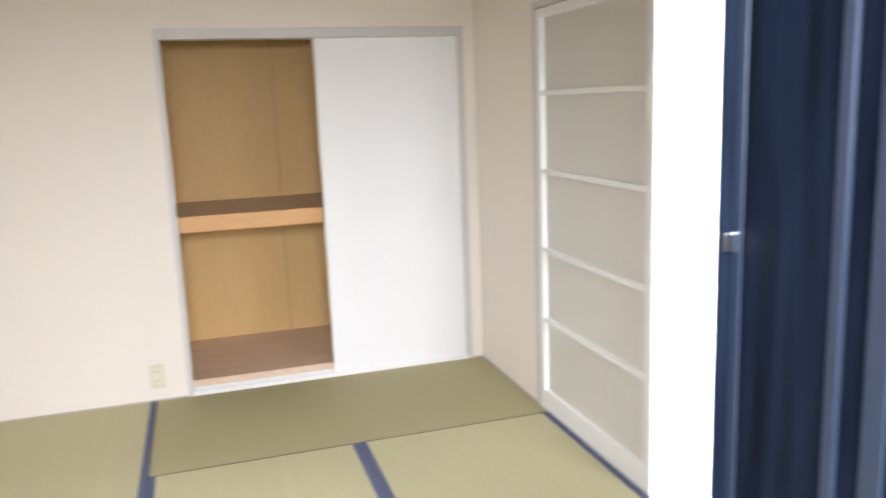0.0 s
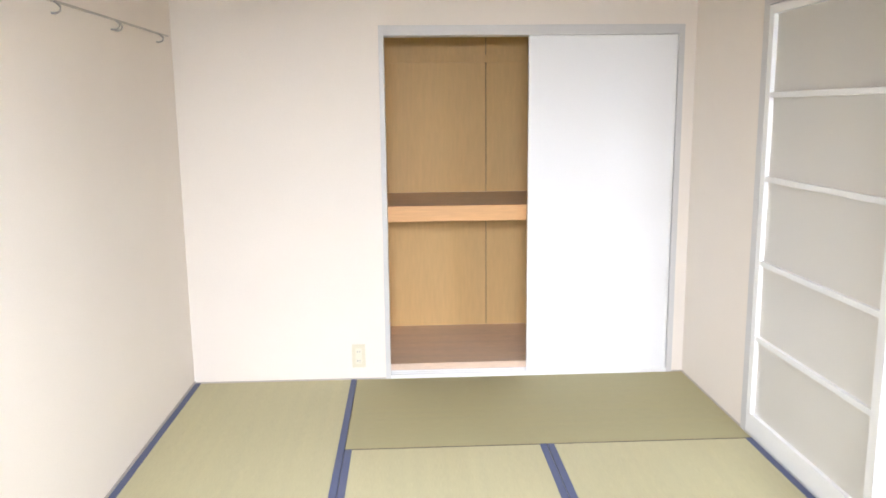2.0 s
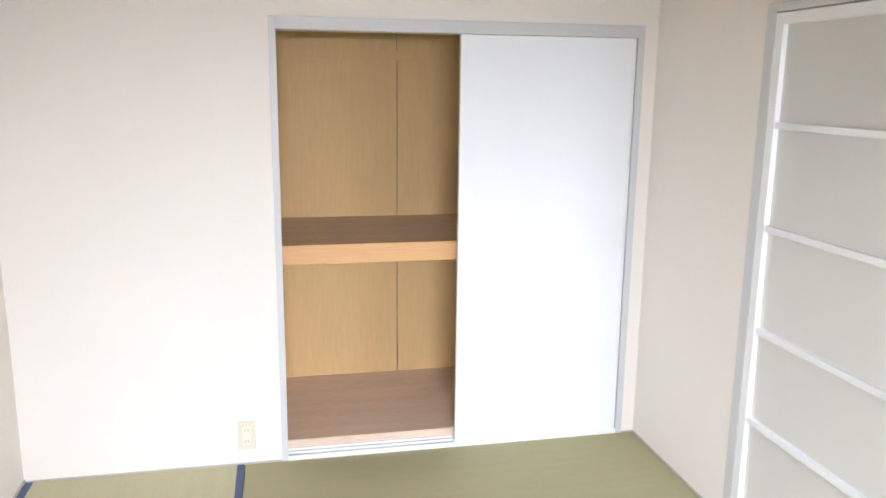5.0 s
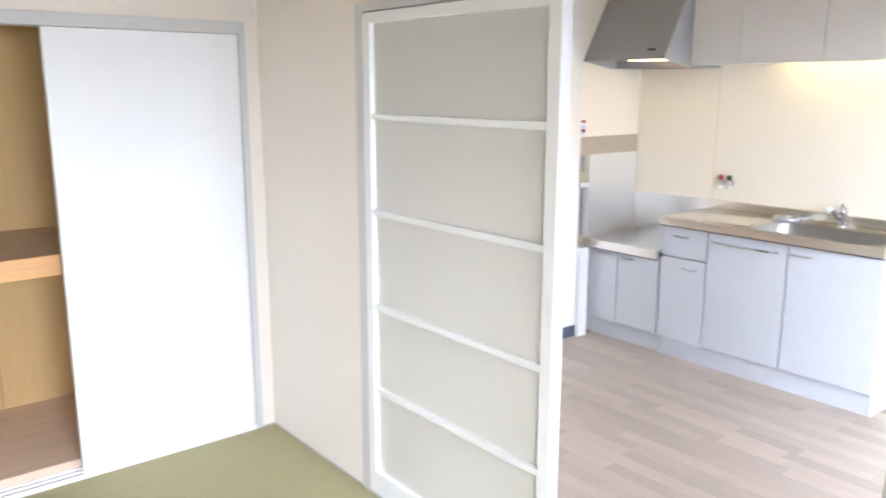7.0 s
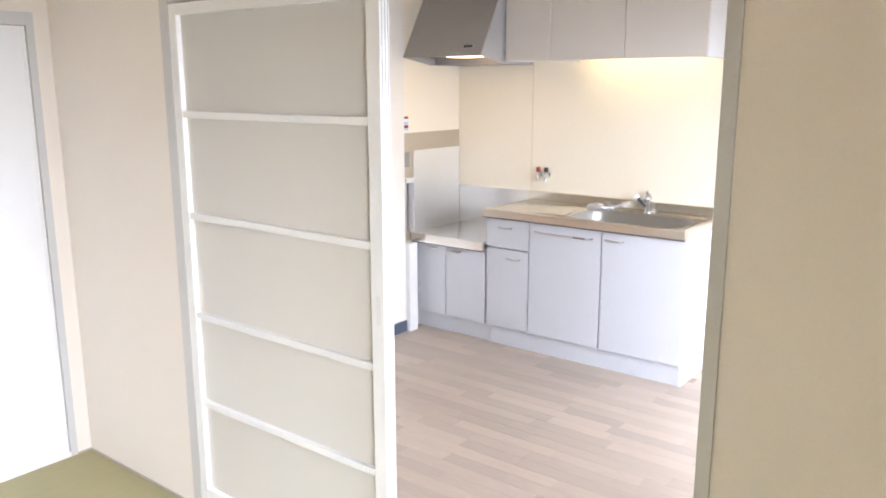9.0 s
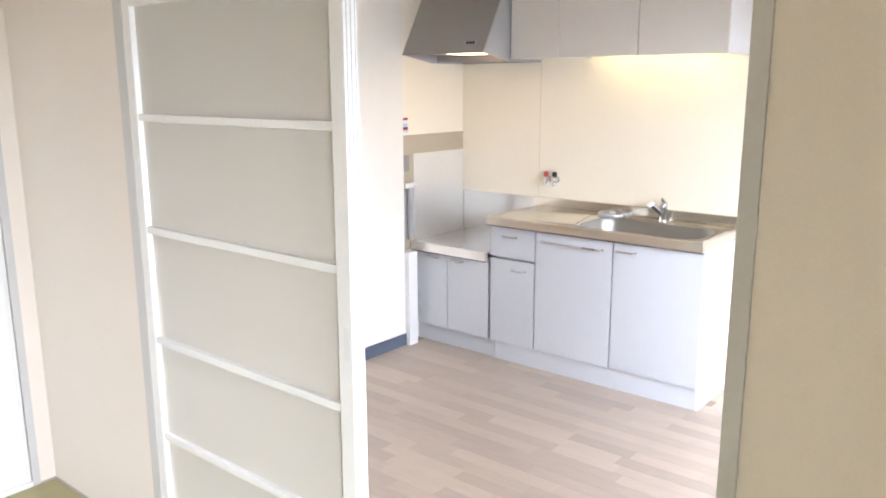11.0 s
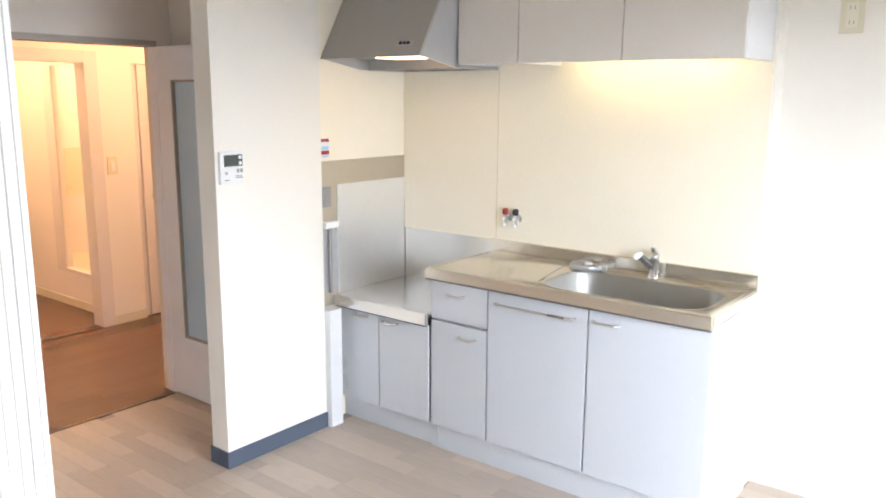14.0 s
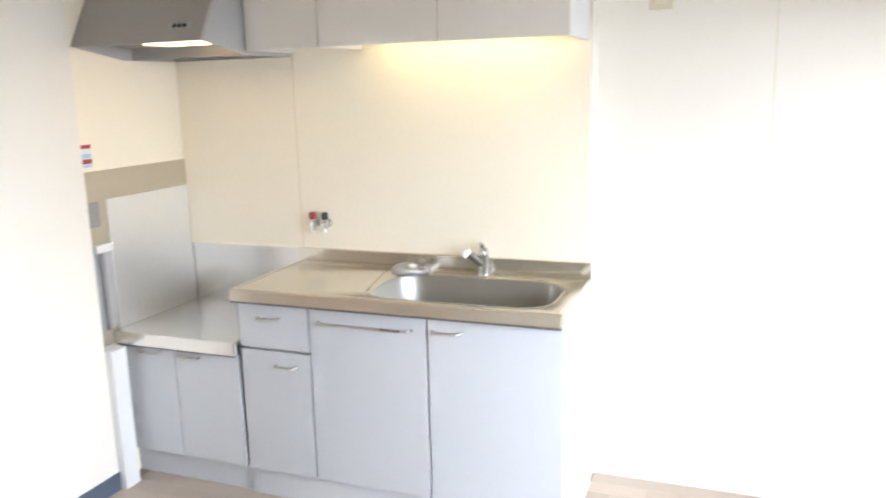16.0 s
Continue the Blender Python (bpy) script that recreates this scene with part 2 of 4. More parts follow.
def tube(bm, points, radius, sides=12, close=True):
    """A round bar along points; radius is a number or one for each point."""
    pts = [Vector(p) for p in points]
    radii = radius if isinstance(radius, (list, tuple)) else [radius] * len(pts)
    rings = []
    for i, p in enumerate(pts):
        d = (pts[min(i + 1, len(pts) - 1)] - pts[max(i - 1, 0)]).normalized()
        side = d.cross(Vector((0, 0, 1)))
        side = side.normalized() if side.length > 0.01 else Vector((1, 0, 0))
        up = side.cross(d).normalized()
        rings.append([bm.verts.new(p + radii[i] * (math.cos(a) * side + math.sin(a) * up))
                      for a in (2 * math.pi * k / sides for k in range(sides))])
    for a, b in zip(rings, rings[1:]):
        for k in range(sides):
            bm.faces.new((a[k], a[(k + 1) % sides], b[(k + 1) % sides], b[k]))
    if close:
        bm.faces.new(rings[0][::-1])
        bm.faces.new(rings[-1])
    return bm


def prism(bm, outline, axis, a, b):
    """A flat outline swept from a to b along an axis; the outline holds the other two coordinates in order."""
    def at(p, h):
        c = list(p)
        c.insert("xyz".index(axis), h)
        return bm.verts.new(c)
    lo, hi = [at(p, a) for p in outline], [at(p, b) for p in outline]
    n = len(outline)
    for i in range(n):
        bm.faces.new((lo[i], lo[(i + 1) % n], hi[(i + 1) % n], hi[i]))
    bm.faces.new(lo[::-1])
    bm.faces.new(hi)
    bmesh.ops.recalc_face_normals(bm, faces=bm.faces[:])
    return bm


def finish(name, bm, mat, smooth=False):
    me = bpy.data.meshes.new(name)
    bmesh.ops.recalc_face_normals(bm, faces=bm.faces[:])
    bm.to_mesh(me)
    bm.free()
    me.materials.append(mat)
    if smooth:
        for p in me.polygons:
            p.use_smooth = True
        me.set_sharp_from_angle(angle=radians(40))
    return me


def part(name, bm, mat, parent, label="", smooth=False):
    """One mesh, given in world metres, as a part of a thing or of another part."""
    root = parent
    while root.parent:
        root = root.parent
    bmesh.ops.translate(bm, verts=bm.verts[:], vec=-root.location)
    ob = new(name, finish(name, bm, mat, smooth))
    ob.parent = parent
    return tagged(ob, label)


def thing(name, base, label, category, group=""):
    ob = new(name)
    ob.location = base
    ob.empty_display_size = 0.05
    return tagged(ob, label, category, group)


def solid(name, bm, mat, label, category="", kind="", smooth=False):
    """A thing or a piece of the setting that is one mesh."""
    return tagged(new(name, finish(name, bm, mat, smooth)), label, category, "", kind)


def structure(name, bm, mat, label, category):
    return solid(name, bm, mat, label, category, "structure")


# ---------------------------------------------------------------- plan
XL, XR, YB, YS = -1.08, 1.548, 4.22, 0.824         # tatami room
WT = 0.11                                            # thickness of inner walls
KX, SY, KW = 4.30, 4.28, XR + WT                     # kitchen: sink wall, stove wall, west wall
KX2 = KX + 0.095                                     # the sink wall steps back past the cabinets
H1, H2 = 2.36, 2.40                                  # ceilings
HY, BY = 5.18, 6.60                                  # hall opening, hall's back wall
OUT = 0.62                                           # outer face of the window wall

# ---------------------------------------------------------------- walls, floors, ceilings
structure("ground", boxes((-1500, -1500, -3.2, 1500, 1500, -3.0)), M_GROUND, "bare ground far below the balcony", "ground")
structure("balcony_floor", boxes((-2.2, -1.0, -0.32, 5.6, OUT, -0.17)), M_CONCRETE, "grey concrete balcony floor", "floor")
structure("foundation", boxes((-1.4, OUT, -3.0, 5.6, 8.4, -0.06)), M_CONCRETE, "concrete slab under the rooms", "foundation")
structure("wall_west", boxes((XL - 0.12, OUT, -0.06, XL, 5.2, 2.6)), M_WALL, "plain cream papered wall of the tatami room", "wall")
structure("wall_north", boxes((XL, YB, -0.06, -0.064, YB + 0.10, 2.6), (1.487, YB, -0.06, XR, YB + 0.10, 2.6),
                              (-0.064, YB, 1.834, 1.487, YB + 0.10, 2.6)), M_WALL, "cream papered wall with the closet opening", "wall")
structure("wall_between_rooms", boxes((XR, 3.448, -0.06, KW, HY, 2.6), (XR, YS, -0.06, KW, 1.533, 2.6), (XR, 1.533, 1.854, KW, 3.448, 2.6)),
          M_WALL, "cream papered wall with the sliding door opening", "wall")
structure("wall_south", boxes((XL, OUT, -0.06, -1.0, YS, 2.6), (0.605, OUT, -0.06, 1.75, YS, 2.6), (3.45, OUT, -0.06, KX2, YS, 2.6),
                              (-1.0, OUT, 1.86, 0.605, YS, 2.6), (1.75, OUT, 1.86, 3.45, YS, 2.6)), M_WALL, "cream wall with the balcony windows", "wall")
structure("wall_sink", boxes((KX, 2.476, -0.06, KX + 0.2, 4.40, 2.6), (KX2, OUT, -0.06, KX + 0.2, 2.476, 2.6)), M_KWALL, "cream papered kitchen wall behind the sink", "wall")
structure("wall_stove", boxes((3.674, SY, -0.06, KX, 4.40, 2.6)), M_PANEL, "cream panelled wall beside the stove place", "wall")
structure("wall_stub", boxes((3.106, 4.232, -0.06, 3.674, 4.34, 2.6)), M_KWALL, "short papered wall between the kitchen and the hall door", "wall")
structure("wall_door_recess", boxes((3.56, 4.34, -0.06, 3.66, HY, 2.6)), M_WALL, "cream wall behind the open hall door", "wall")
structure("wall_hall_opening", boxes((KW, HY, -0.06, 2.55, HY + 0.1, 2.6), (2.55, HY, 1.815, 3.474, HY + 0.1, 2.6), (3.474, HY, -0.06, 5.0, HY + 0.1, 2.6)),
          M_WALL, "cream wall over the opening to the hall", "wall")
structure("wall_hall_back", boxes((2.2, BY, -0.06, 3.0, BY + 0.1, 2.6), (3.0, BY, 1.79, 3.85, BY + 0.1, 2.6), (3.85, BY, -0.06, 4.175, BY + 0.1, 2.6),
                                  (4.175, BY, 1.76, 4.95, BY + 0.1, 2.6), (4.95, BY, -0.06, 5.0, BY + 0.1, 2.6)), M_WALL, "cream hall wall with two doorways", "wall")
structure("wall_hall_ends", boxes((2.1, HY + 0.1, -0.06, 2.2, BY + 0.1, 2.6), (5.0, HY, -0.06, 5.1, BY + 0.1, 2.6)), M_WALL, "plain end walls of the hall", "wall")
structure("wall_washroom", boxes((2.5, BY + 0.1, -0.06, 2.6, 8.2, 2.6), (2.6, 8.1, -0.06, 5.3, 8.2, 2.6),
                                 (4.0, BY + 0.1, -0.06, 4.08, 6.89, 2.6), (4.0, 7.42, -0.06, 4.08, 8.1, 2.6),
                                 (4.0, 6.89, -0.06, 4.08, 7.42, 0.27), (4.0, 6.89, 1.76, 4.08, 7.42, 2.6),
                                 (5.2, BY + 0.1, -0.06, 5.3, 8.1, 2.6)), M_WALL, "cream walls of the washroom and bathroom", "wall")
structure("ceiling_room", boxes((XL, YS, H1, XR, YB, H1 + 0.1)), M_CEILBOUNCE, "unseen ceiling of the tatami room, tan to dim and warm the upper walls", "ceiling")
structure("ceiling_kitchen", boxes((KW, YS, H2, KX2, HY, H2 + 0.1)), M_CEIL, "pale papered ceiling of the kitchen", "ceiling")
structure("ceiling_hall", boxes((2.2, HY + 0.1, H2, 5.0, BY, H2 + 0.1), (2.6, BY + 0.1, H2, 5.2, 8.1, H2 + 0.1)), M_CEIL, "pale ceiling of the hall and washroom", "ceiling")
structure("roof_slab", boxes((-1.4, -1.0, 2.6, 5.6, 8.4, 2.8)), M_CONCRETE, "concrete slab of the storey above", "ceiling")

floor_k = structure("floor_kitchen", boxes((KW, YS, -0.06, KX, HY, -0.003), (KX, YS, -0.06, KX2, 2.476, -0.003)), M_PLANKREST, "pale oak vinyl plank floor of the kitchen", "floor")
floor_h = structure("floor_hall", boxes((2.2, HY, -0.06, 5.0, BY, -0.003), (2.6, BY, -0.06, 5.2, 8.1, -0.003)), M_HALLREST, "dark brown plank floor of the hall", "floor")
structure("floor_room", boxes((XL, YS, -0.06, XR, YB, -0.03)), M_DARKGAP, "dark boards under the tatami mats", "floor")


# ---------------------------------------------------------------- tatami mats
def tatami(x0, y0, x1, y1, along, borders, label):
    """A mat with its cloth borders on the sides named: w, e, n or s."""
    g = 0.0015
    mat = thing("tatami_mat", ((x0 + x1) / 2, (y0 + y1) / 2, -0.03), label, "tatami mat", "tatami mats of the room")
    part("rush_cover", boxes((x0 + g, y0 + g, -0.03, x1 - g, y1 - g, 0.0), bevel=0.002), M_TAT_Y if along == "y" else M_TAT_X_DIM, mat)
    w = 0.031
    for side in borders:
        b = {"w": (x0 + g, y0 + g, x0 + w, y1 - g), "e": (x1 - w, y0 + g, x1 - g, y1 - g),
             "s": (x0 + g, y0 + g, x1 - g, y0 + w), "n": (x0 + g, y1 - w, x1 - g, y1 - g)}[side]
        part("cloth_border", boxes((b[0], b[1], -0.012, b[2], b[3], 0.0022), bevel=0.001), M_HERI, mat, "blue-grey cloth border")


TX, TM, TY = -0.220, 0.645, 3.326
tatami(XL + 0.004, 2.48, TX, YB - 0.004, "y", "we", "yellow-green tatami mat with blue-grey borders beside the plain wall")
tatami(XL + 0.004, YS, TX, 2.48, "y", "we", "yellow-green tatami mat with blue-grey borders beside the balcony window")
tatami(TX, TY, XR - 0.004, YB - 0.004, "x", "", "tatami mat lying crosswise before the closet, coloured darker for its weave's sheen")
tatami(TX, 1.60, TM, TY, "y", "we", "yellow-green tatami mat with blue-grey borders in the middle")
tatami(TM, 1.60, XR - 0.004, TY, "y", "we", "yellow-green tatami mat with blue-grey borders beside the sliding doors")
tatami(TX, YS, XR - 0.004, 1.60, "x", "", "tatami mat lying crosswise before the balcony window, coloured darker for its weave's sheen")
structure("trim_mat_joint", boxes((TX, TY - 0.002, -0.02, XR, TY + 0.003, 0.0012)), M_DARKGAP, "dark joint at the edge of the mats", "trim")
structure("trim_room_edges", boxes((XL, YS, -0.02, XL + 0.006, YB, 0.012), (XL, YB - 0.005, -0.02, -0.064, YB, 0.006), (1.487, YB - 0.005, -0.02, XR, YB, 0.006),
                                   (XR - 0.005, 3.448, -0.02, XR, YB, 0.006)), M_TAUPE, "thin taupe edging between the mats and the walls", "trim")

# ---------------------------------------------------------------- closet
CX0, CX1, CY0, CY1, CZ0, CZ1 = -0.068, 1.515, YB + 0.10, 5.06, 0.055, 2.2
structure("closet_shell", boxes((CX0 - 0.03, CY0, -0.06, CX0, CY1 + 0.03, CZ1), (CX1, CY0, -0.06, CX1 + 0.03, CY1 + 0.03, CZ1),
                                (CX0, CY0, CZ1, CX1, CY1 + 0.03, CZ1 + 0.03)), M_PLY, "plywood sides and top of the closet", "wall")
back = structure("closet_back", boxes((CX0, CY1 + 0.012, CZ0, CX1, CY1 + 0.03, CZ1)), M_DARKGAP, "tan plywood back of the closet", "wall")
for px0, px1 in ((CX0, 0.558), (0.562, CX1)):
    part("back_panel", boxes((px0, CY1, CZ0, px1, CY1 + 0.012, CZ1), bevel=0.001), M_PLY, back)
structure("closet_floor", boxes((CX0, YB + 0.075, -0.06, CX1, CY1, CZ0)), M_PLYFLOOR, "brown board floor of the closet", "floor")
structure("closet_rail_batten", boxes((CX0, CY1 - 0.02, 1.70, CX1, CY1, 1.745)), M_PLY, "plywood batten across the closet's back", "trim")
shelf = thing("closet_shelf", (0.72, 4.68, 0.832), "brown closet shelf with a pale pine front beam", "shelf")
part("board", boxes((CX0, CY0 + 0.035, 0.892, CX1, CY1, 0.912), bevel=0.001), M_PLYFLOOR, shelf, "grey-brown board")
part("front_beam", boxes((CX0, CY0 + 0.005, 0.832, CX1, CY0 + 0.035, 0.915), bevel=0.002), M_PINE, shelf, "pale orange pine beam")

frame_c = structure("trim_closet_frame", boxes((-0.064, YB - 0.006, 0.0, -0.038, YB + 0.1, 1.834), (1.458, YB - 0.006, 0.0, 1.487, YB + 0.1, 1.834),
                                               (-0.038, YB - 0.006, 1.784, 1.458, YB + 0.1, 1.834), bevel=0.0015), M_GREYTRIM, "pale grey wooden frame of the closet", "trim")
structure("trim_closet_track", boxes((-0.038, YB - 0.004, -0.03, 1.458, YB + 0.074, 0.012), (-0.038, YB - 0.004, 0.012, 1.458, YB + 0.004, 0.02),
                                     (-0.038, YB + 0.032, 0.012, 1.458, YB + 0.038, 0.02), (-0.038, YB + 0.066, 0.012, 1.458, YB + 0.074, 0.02)),
          M_TRIM, "white grooved sill track of the closet doors", "trim")


def fusuma(x0, x1, y, label):
    f = thing("sliding_closet_door", ((x0 + x1) / 2, y + 0.012, 0.014), label, "sliding door", "closet doors")
    part("paper_panel", boxes((x0 + 0.012, y + 0.003, 0.03, x1 - 0.012, y + 0.021, 1.770)), M_FUSUMA, f)
    for nm, b in (("edge_strip", (x0, y, 0.014, x0 + 0.012, y + 0.024, 1.782)), ("edge_strip", (x1 - 0.012, y, 0.014, x1, y + 0.024, 1.782)),
                  ("edge_strip", (x0 + 0.012, y, 0.014, x1 - 0.012, y + 0.024, 0.03)), ("edge_strip", (x0 + 0.012, y, 1.770, x1 - 0.012, y + 0.024, 1.782))):
        part(nm, boxes(b, bevel=0.0015), M_TRIM, f)


fusuma(0.694, 1.456, YB + 0.006, "plain white papered sliding closet door, closed")
fusuma(0.708, 1.457, YB + 0.040, "plain white papered sliding closet door pushed behind the other")


# ---------------------------------------------------------------- outlets and plates
def wall_plate(name, place, normal, w, h, label, kind, mat=M_IVORY):
    """A plate on a wall whose face looks along -y or -x; kind says what sits in it."""
    x, y, z = place
    p = thing(name, place, label, "switch" if kind == "switch" else "outlet")

    def slab(u0, v0, u1, v1, d0, d1, bevel=0.001):
        if normal == "y":
            return boxes((x + u0, y - d1, z + v0, x + u1, y - d0, z + v1), bevel=bevel)
        return boxes((x - d1, y + u0, z + v0, x - d0, y + u1, z + v1), bevel=bevel)
    part("plate", slab(-w / 2, -h / 2, w / 2, h / 2, 0.0, 0.008, 0.0025), mat, p)
    part("insert", slab(-w * 0.24, -h * 0.34, w * 0.24, h * 0.34, 0.008, 0.0105), M_IVORYLIGHT if mat is M_IVORY else M_GREYP, p)
    if kind == "socket":
        for v in (-0.2, 0.2):
            for u in (-0.09, 0.09):
                part("slot", slab(u * w - 0.0015, v * h - 0.006, u * w + 0.0015, v * h + 0.006, 0.0105, 0.0112, 0.0), M_GREYP, p)
    else:
        part("rocker", slab(-w * 0.17, -h * 0.2, w * 0.17, h * 0.2, 0.0105, 0.0135), M_WHITEP, p)
    return p


wall_plate("wall_outlet", (-0.207, YB, 0.131), "y", 0.070, 0.126, "ivory wall outlet low beside the closet", "socket")

# ---------------------------------------------------------------- hook board on the plain wall
board = thing("hook_board", (XL, 3.2, 1.777), "beige wooden hook board with small metal hooks on the wall", "hook board")
part("board", boxes((XL, 1.9, 1.781, XL + 0.016, 4.12, 1.835), bevel=0.002), M_WALL, board)
part("lower_edge", boxes((XL, 1.9, 1.777, XL + 0.018, 4.12, 1.781)), M_TAUPE, board, "dark lower edge")
for hy, twin in ((2.32, 0), (2.87, 0), (3.42, 1), (3.97, 0)):
    for dy in ((-0.022, 0.022) if twin else (0.0,)):
        bm = bmesh.new()
        arc = [(XL + 0.012 + 0.022 * math.sin(a), hy + dy * (0.3 + 0.7 * a / 3.6), 1.755 + 0.016 * math.cos(a)) for a in [k * 0.36 for k in range(11)]]
        tube(bm, [(XL + 0.008, hy, 1.785)] + arc[2:], 0.0035, 8)
        part("hook", bm, M_GREYP, board, "grey metal hook", True)

# ---------------------------------------------------------------- sliding glazed doors between the rooms
FY0, FY1 = 1.533, 3.448
structure("trim_door_frame", boxes((XR - 0.006, 3.398, 0.0, KW + 0.004, FY1, 1.854), (XR - 0.006, FY0, 0.0, KW + 0.004, 1.565, 1.854),
                                   (XR - 0.006, 1.565, 1.824, KW + 0.004, 3.398, 1.854), bevel=0.002), M_GREYTRIM, "pale grey wooden frame of the sliding doors", "trim")
structure("trim_door_track", boxes((XR - 0.006, 1.565, -0.05, KW + 0.004, 3.398, 0.004)), M_GREYTRIM, "pale grey threshold track of the sliding doors", "trim")


def glazed_door(x0, y0, y1, label):
    """A white sliding door: two stiles, a top and a bottom rail, four thin crossbars and five frosted panes."""
    t, z0, z1 = 0.030, 0.008, 1.820
    d = thing("glazed_sliding_door", (x0 + t / 2, (y0 + y1) / 2, z0), label, "sliding door", "glazed sliding doors")
    ya, yb, za, zb = y0 + 0.048, y1 - 0.040, 0.100, 1.783
    near = part("stile", boxes((x0, y0, z0, x0 + t, ya, z1), bevel=0.002), M_TRIM, d)
    for g in (0.008, 0.021):
        part("edge_groove", boxes((x0 + g, y0 - 0.0008, z0, x0 + g + 0.002, y0 + 0.0005, z1)), M_TAUPE, near)
    part("stile", boxes((x0, yb, z0, x0 + t, y1, z1), bevel=0.002), M_TRIM, d)
    part("bottom_rail", boxes((x0, ya, z0, x0 + t, yb, za), bevel=0.002), M_TRIM, d)
    part("top_rail", boxes((x0, ya, zb, x0 + t, yb, z1), bevel=0.002), M_TRIM, d)
    bars = (0.438, 0.766, 1.122, 1.464)
    for z in bars:
        part("crossbar", boxes((x0 + 0.003, ya, z - 0.011, x0 + t - 0.003, yb, z + 0.011), bevel=0.0015), M_TRIM, d)
    levels = [za] + [v for z in bars for v in (z - 0.011, z + 0.011)] + [zb]
    for a, b in zip(levels[::2], levels[1::2]):
        pane = part("pane", boxes((x0 + 0.018, ya, a, x0 + 0.022, yb, b)), M_FROST, d, "frosted pane")
        pane.visible_shadow = False
    part("finger_pull", boxes((x0 - 0.0015, y0 + 0.010, 0.90, x0, y0 + 0.028, 0.985)), M_WHITEP, d, "white recessed finger pull")
    return d


glazed_door(1.543, 2.459, 3.398, "white sliding door with five frosted panes, pushed open")
glazed_door(1.577, 2.480, 3.398, "white sliding door with frosted panes stacked behind the other")

# ---------------------------------------------------------------- balcony windows
JX = 0.519
structure("window_casing", boxes((JX + 0.002, 0.732, -0.03, 0.605, YS + 0.010, 1.86), (-1.0, 0.732, 1.80, JX + 0.002, YS + 0.004, 1.86),
                                 (-1.0, 0.732, -0.03, -0.98, YS + 0.004, 1.80), bevel=0.002), M_TRIM, "white painted inner casing of the balcony window", "trim")
win = structure("window_1", boxes((JX + 0.018, 0.49, -0.17, 0.605, 0.732, 1.86), (-1.0, 0.49, 1.80, JX + 0.018, 0.732, 1.86),
                                  (-1.0, 0.49, -0.17, JX + 0.018, 0.732, 0.0), (-1.0, 0.49, 0.0, -0.98, 0.732, 1.80)), M_BRONZE,
                "dark bronze aluminium balcony window, one half slid open", "window")
part("frame_lip", boxes((JX + 0.003, 0.728, 0.0, JX + 0.018, 0.7318, 1.80)), M_BRONZE, win, "dark rubber lip along the casing")
for r0, r1, rise in ((0.715, 0.728, 0.003), (0.597, 0.609, 0.005), (0.553, 0.573, 0.004)):
    part("guide_rib", boxes((JX + 0.018 - rise, r0, 0.0, JX + 0.018, r1, 1.80), bevel=0.0012), M_BRONZERIB, win)
part("latch_keeper", boxes((JX + 0.006, 0.722, 1.302, JX + 0.016, 0.728, 1.320), bevel=0.002), M_CHROME, win, "small chrome latch keeper")


def sash(x0, x1, y, parent, z0=0.0, z1=1.80, glass=M_GLASS):
    t = 0.03
    for b in ((x0, y, z0, x0 + 0.045, y + t, z1), (x1 - 0.045, y, z0, x1, y + t, z1), (x0 + 0.045, y, z0, x1 - 0.045, y + t, z0 + 0.07), (x0 + 0.045, y, z1 - 0.05, x1 - 0.045, y + t, z1)):
        part("sash_bar", boxes(b, bevel=0.002), M_BRONZE, parent)
    pane = part("pane", boxes((x0 + 0.045, y + 0.012, z0 + 0.07, x1 - 0.045, y + 0.017, z1 - 0.05)), glass, parent)
    pane.visible_shadow = glass is not M_GLASS


# out of view; frosted to cut daylight on the wall left of the closet
sash(-0.98, -0.24, 0.575, win, glass=M_WINDIM)
sash(-0.98, -0.24, 0.630, win)
win2 = structure("window_2", boxes((1.75, OUT - 0.02, -0.17, 1.78, YS, 1.86), (3.42, OUT - 0.02, -0.17, 3.45, YS, 1.86), (1.78, OUT - 0.02, 1.83, 3.42, YS, 1.86),
                                   (1.78, OUT - 0.02, -0.17, 3.42, YS, 0.0)), M_BRONZE, "dark bronze aluminium balcony window of the kitchen", "window")
sash(1.78, 2.62, 0.63, win2, 0.0, 1.83)
sash(2.58, 3.42, 0.68, win2, 0.0, 1.83)
structure("balcony_parapet", boxes((-2.2, -1.1, -0.32, 5.6, -1.0, 0.45)), M_CONCRETE, "low concrete parapet of the balcony", "wall")

# ---------------------------------------------------------------- kitchen: baseboards, panels and joints
structure("baseboard", boxes((3.106, 4.224, 0.0, 3.674, 4.232, 0.072), (3.098, 4.224, 0.0, 3.106, 4.348, 0.072)), M_BASE, "dark blue-grey vinyl baseboard of the short wall", "baseboard")
structure("baseboard_filler", boxes((3.676, 4.20, 0.0, 3.75, 4.278, 0.575)), M_CABSIDE, "white filler board beside the stove cabinet", "trim")
wall_panel = structure("kitchen_wall_panel", boxes((KX - 0.006, 2.488, 0.876, KX - 0.0005, 3.694, 1.76)), M_PANEL, "cream glossy panel behind the sink", "wall")
structure("stove_wall_panel", boxes((KX - 0.007, 3.698, 0.876, KX - 0.0005, SY - 0.001, 1.75)), M_PANEL, "cream glossy panel behind the stove place", "wall")
structure("trim_panel_strip", boxes((KX - 0.0072, 3.693, 0.886, KX - 0.0005, 3.699, 1.70)), M_STRIP, "thin tan joint strip between wall panels", "trim")
structure("trim_panel_edge", boxes((KX - 0.0062, 2.484, 0.876, KX - 0.0005, 2.488, 1.72)), M_PANEL, "cream edge of the kitchen wall panel", "trim")
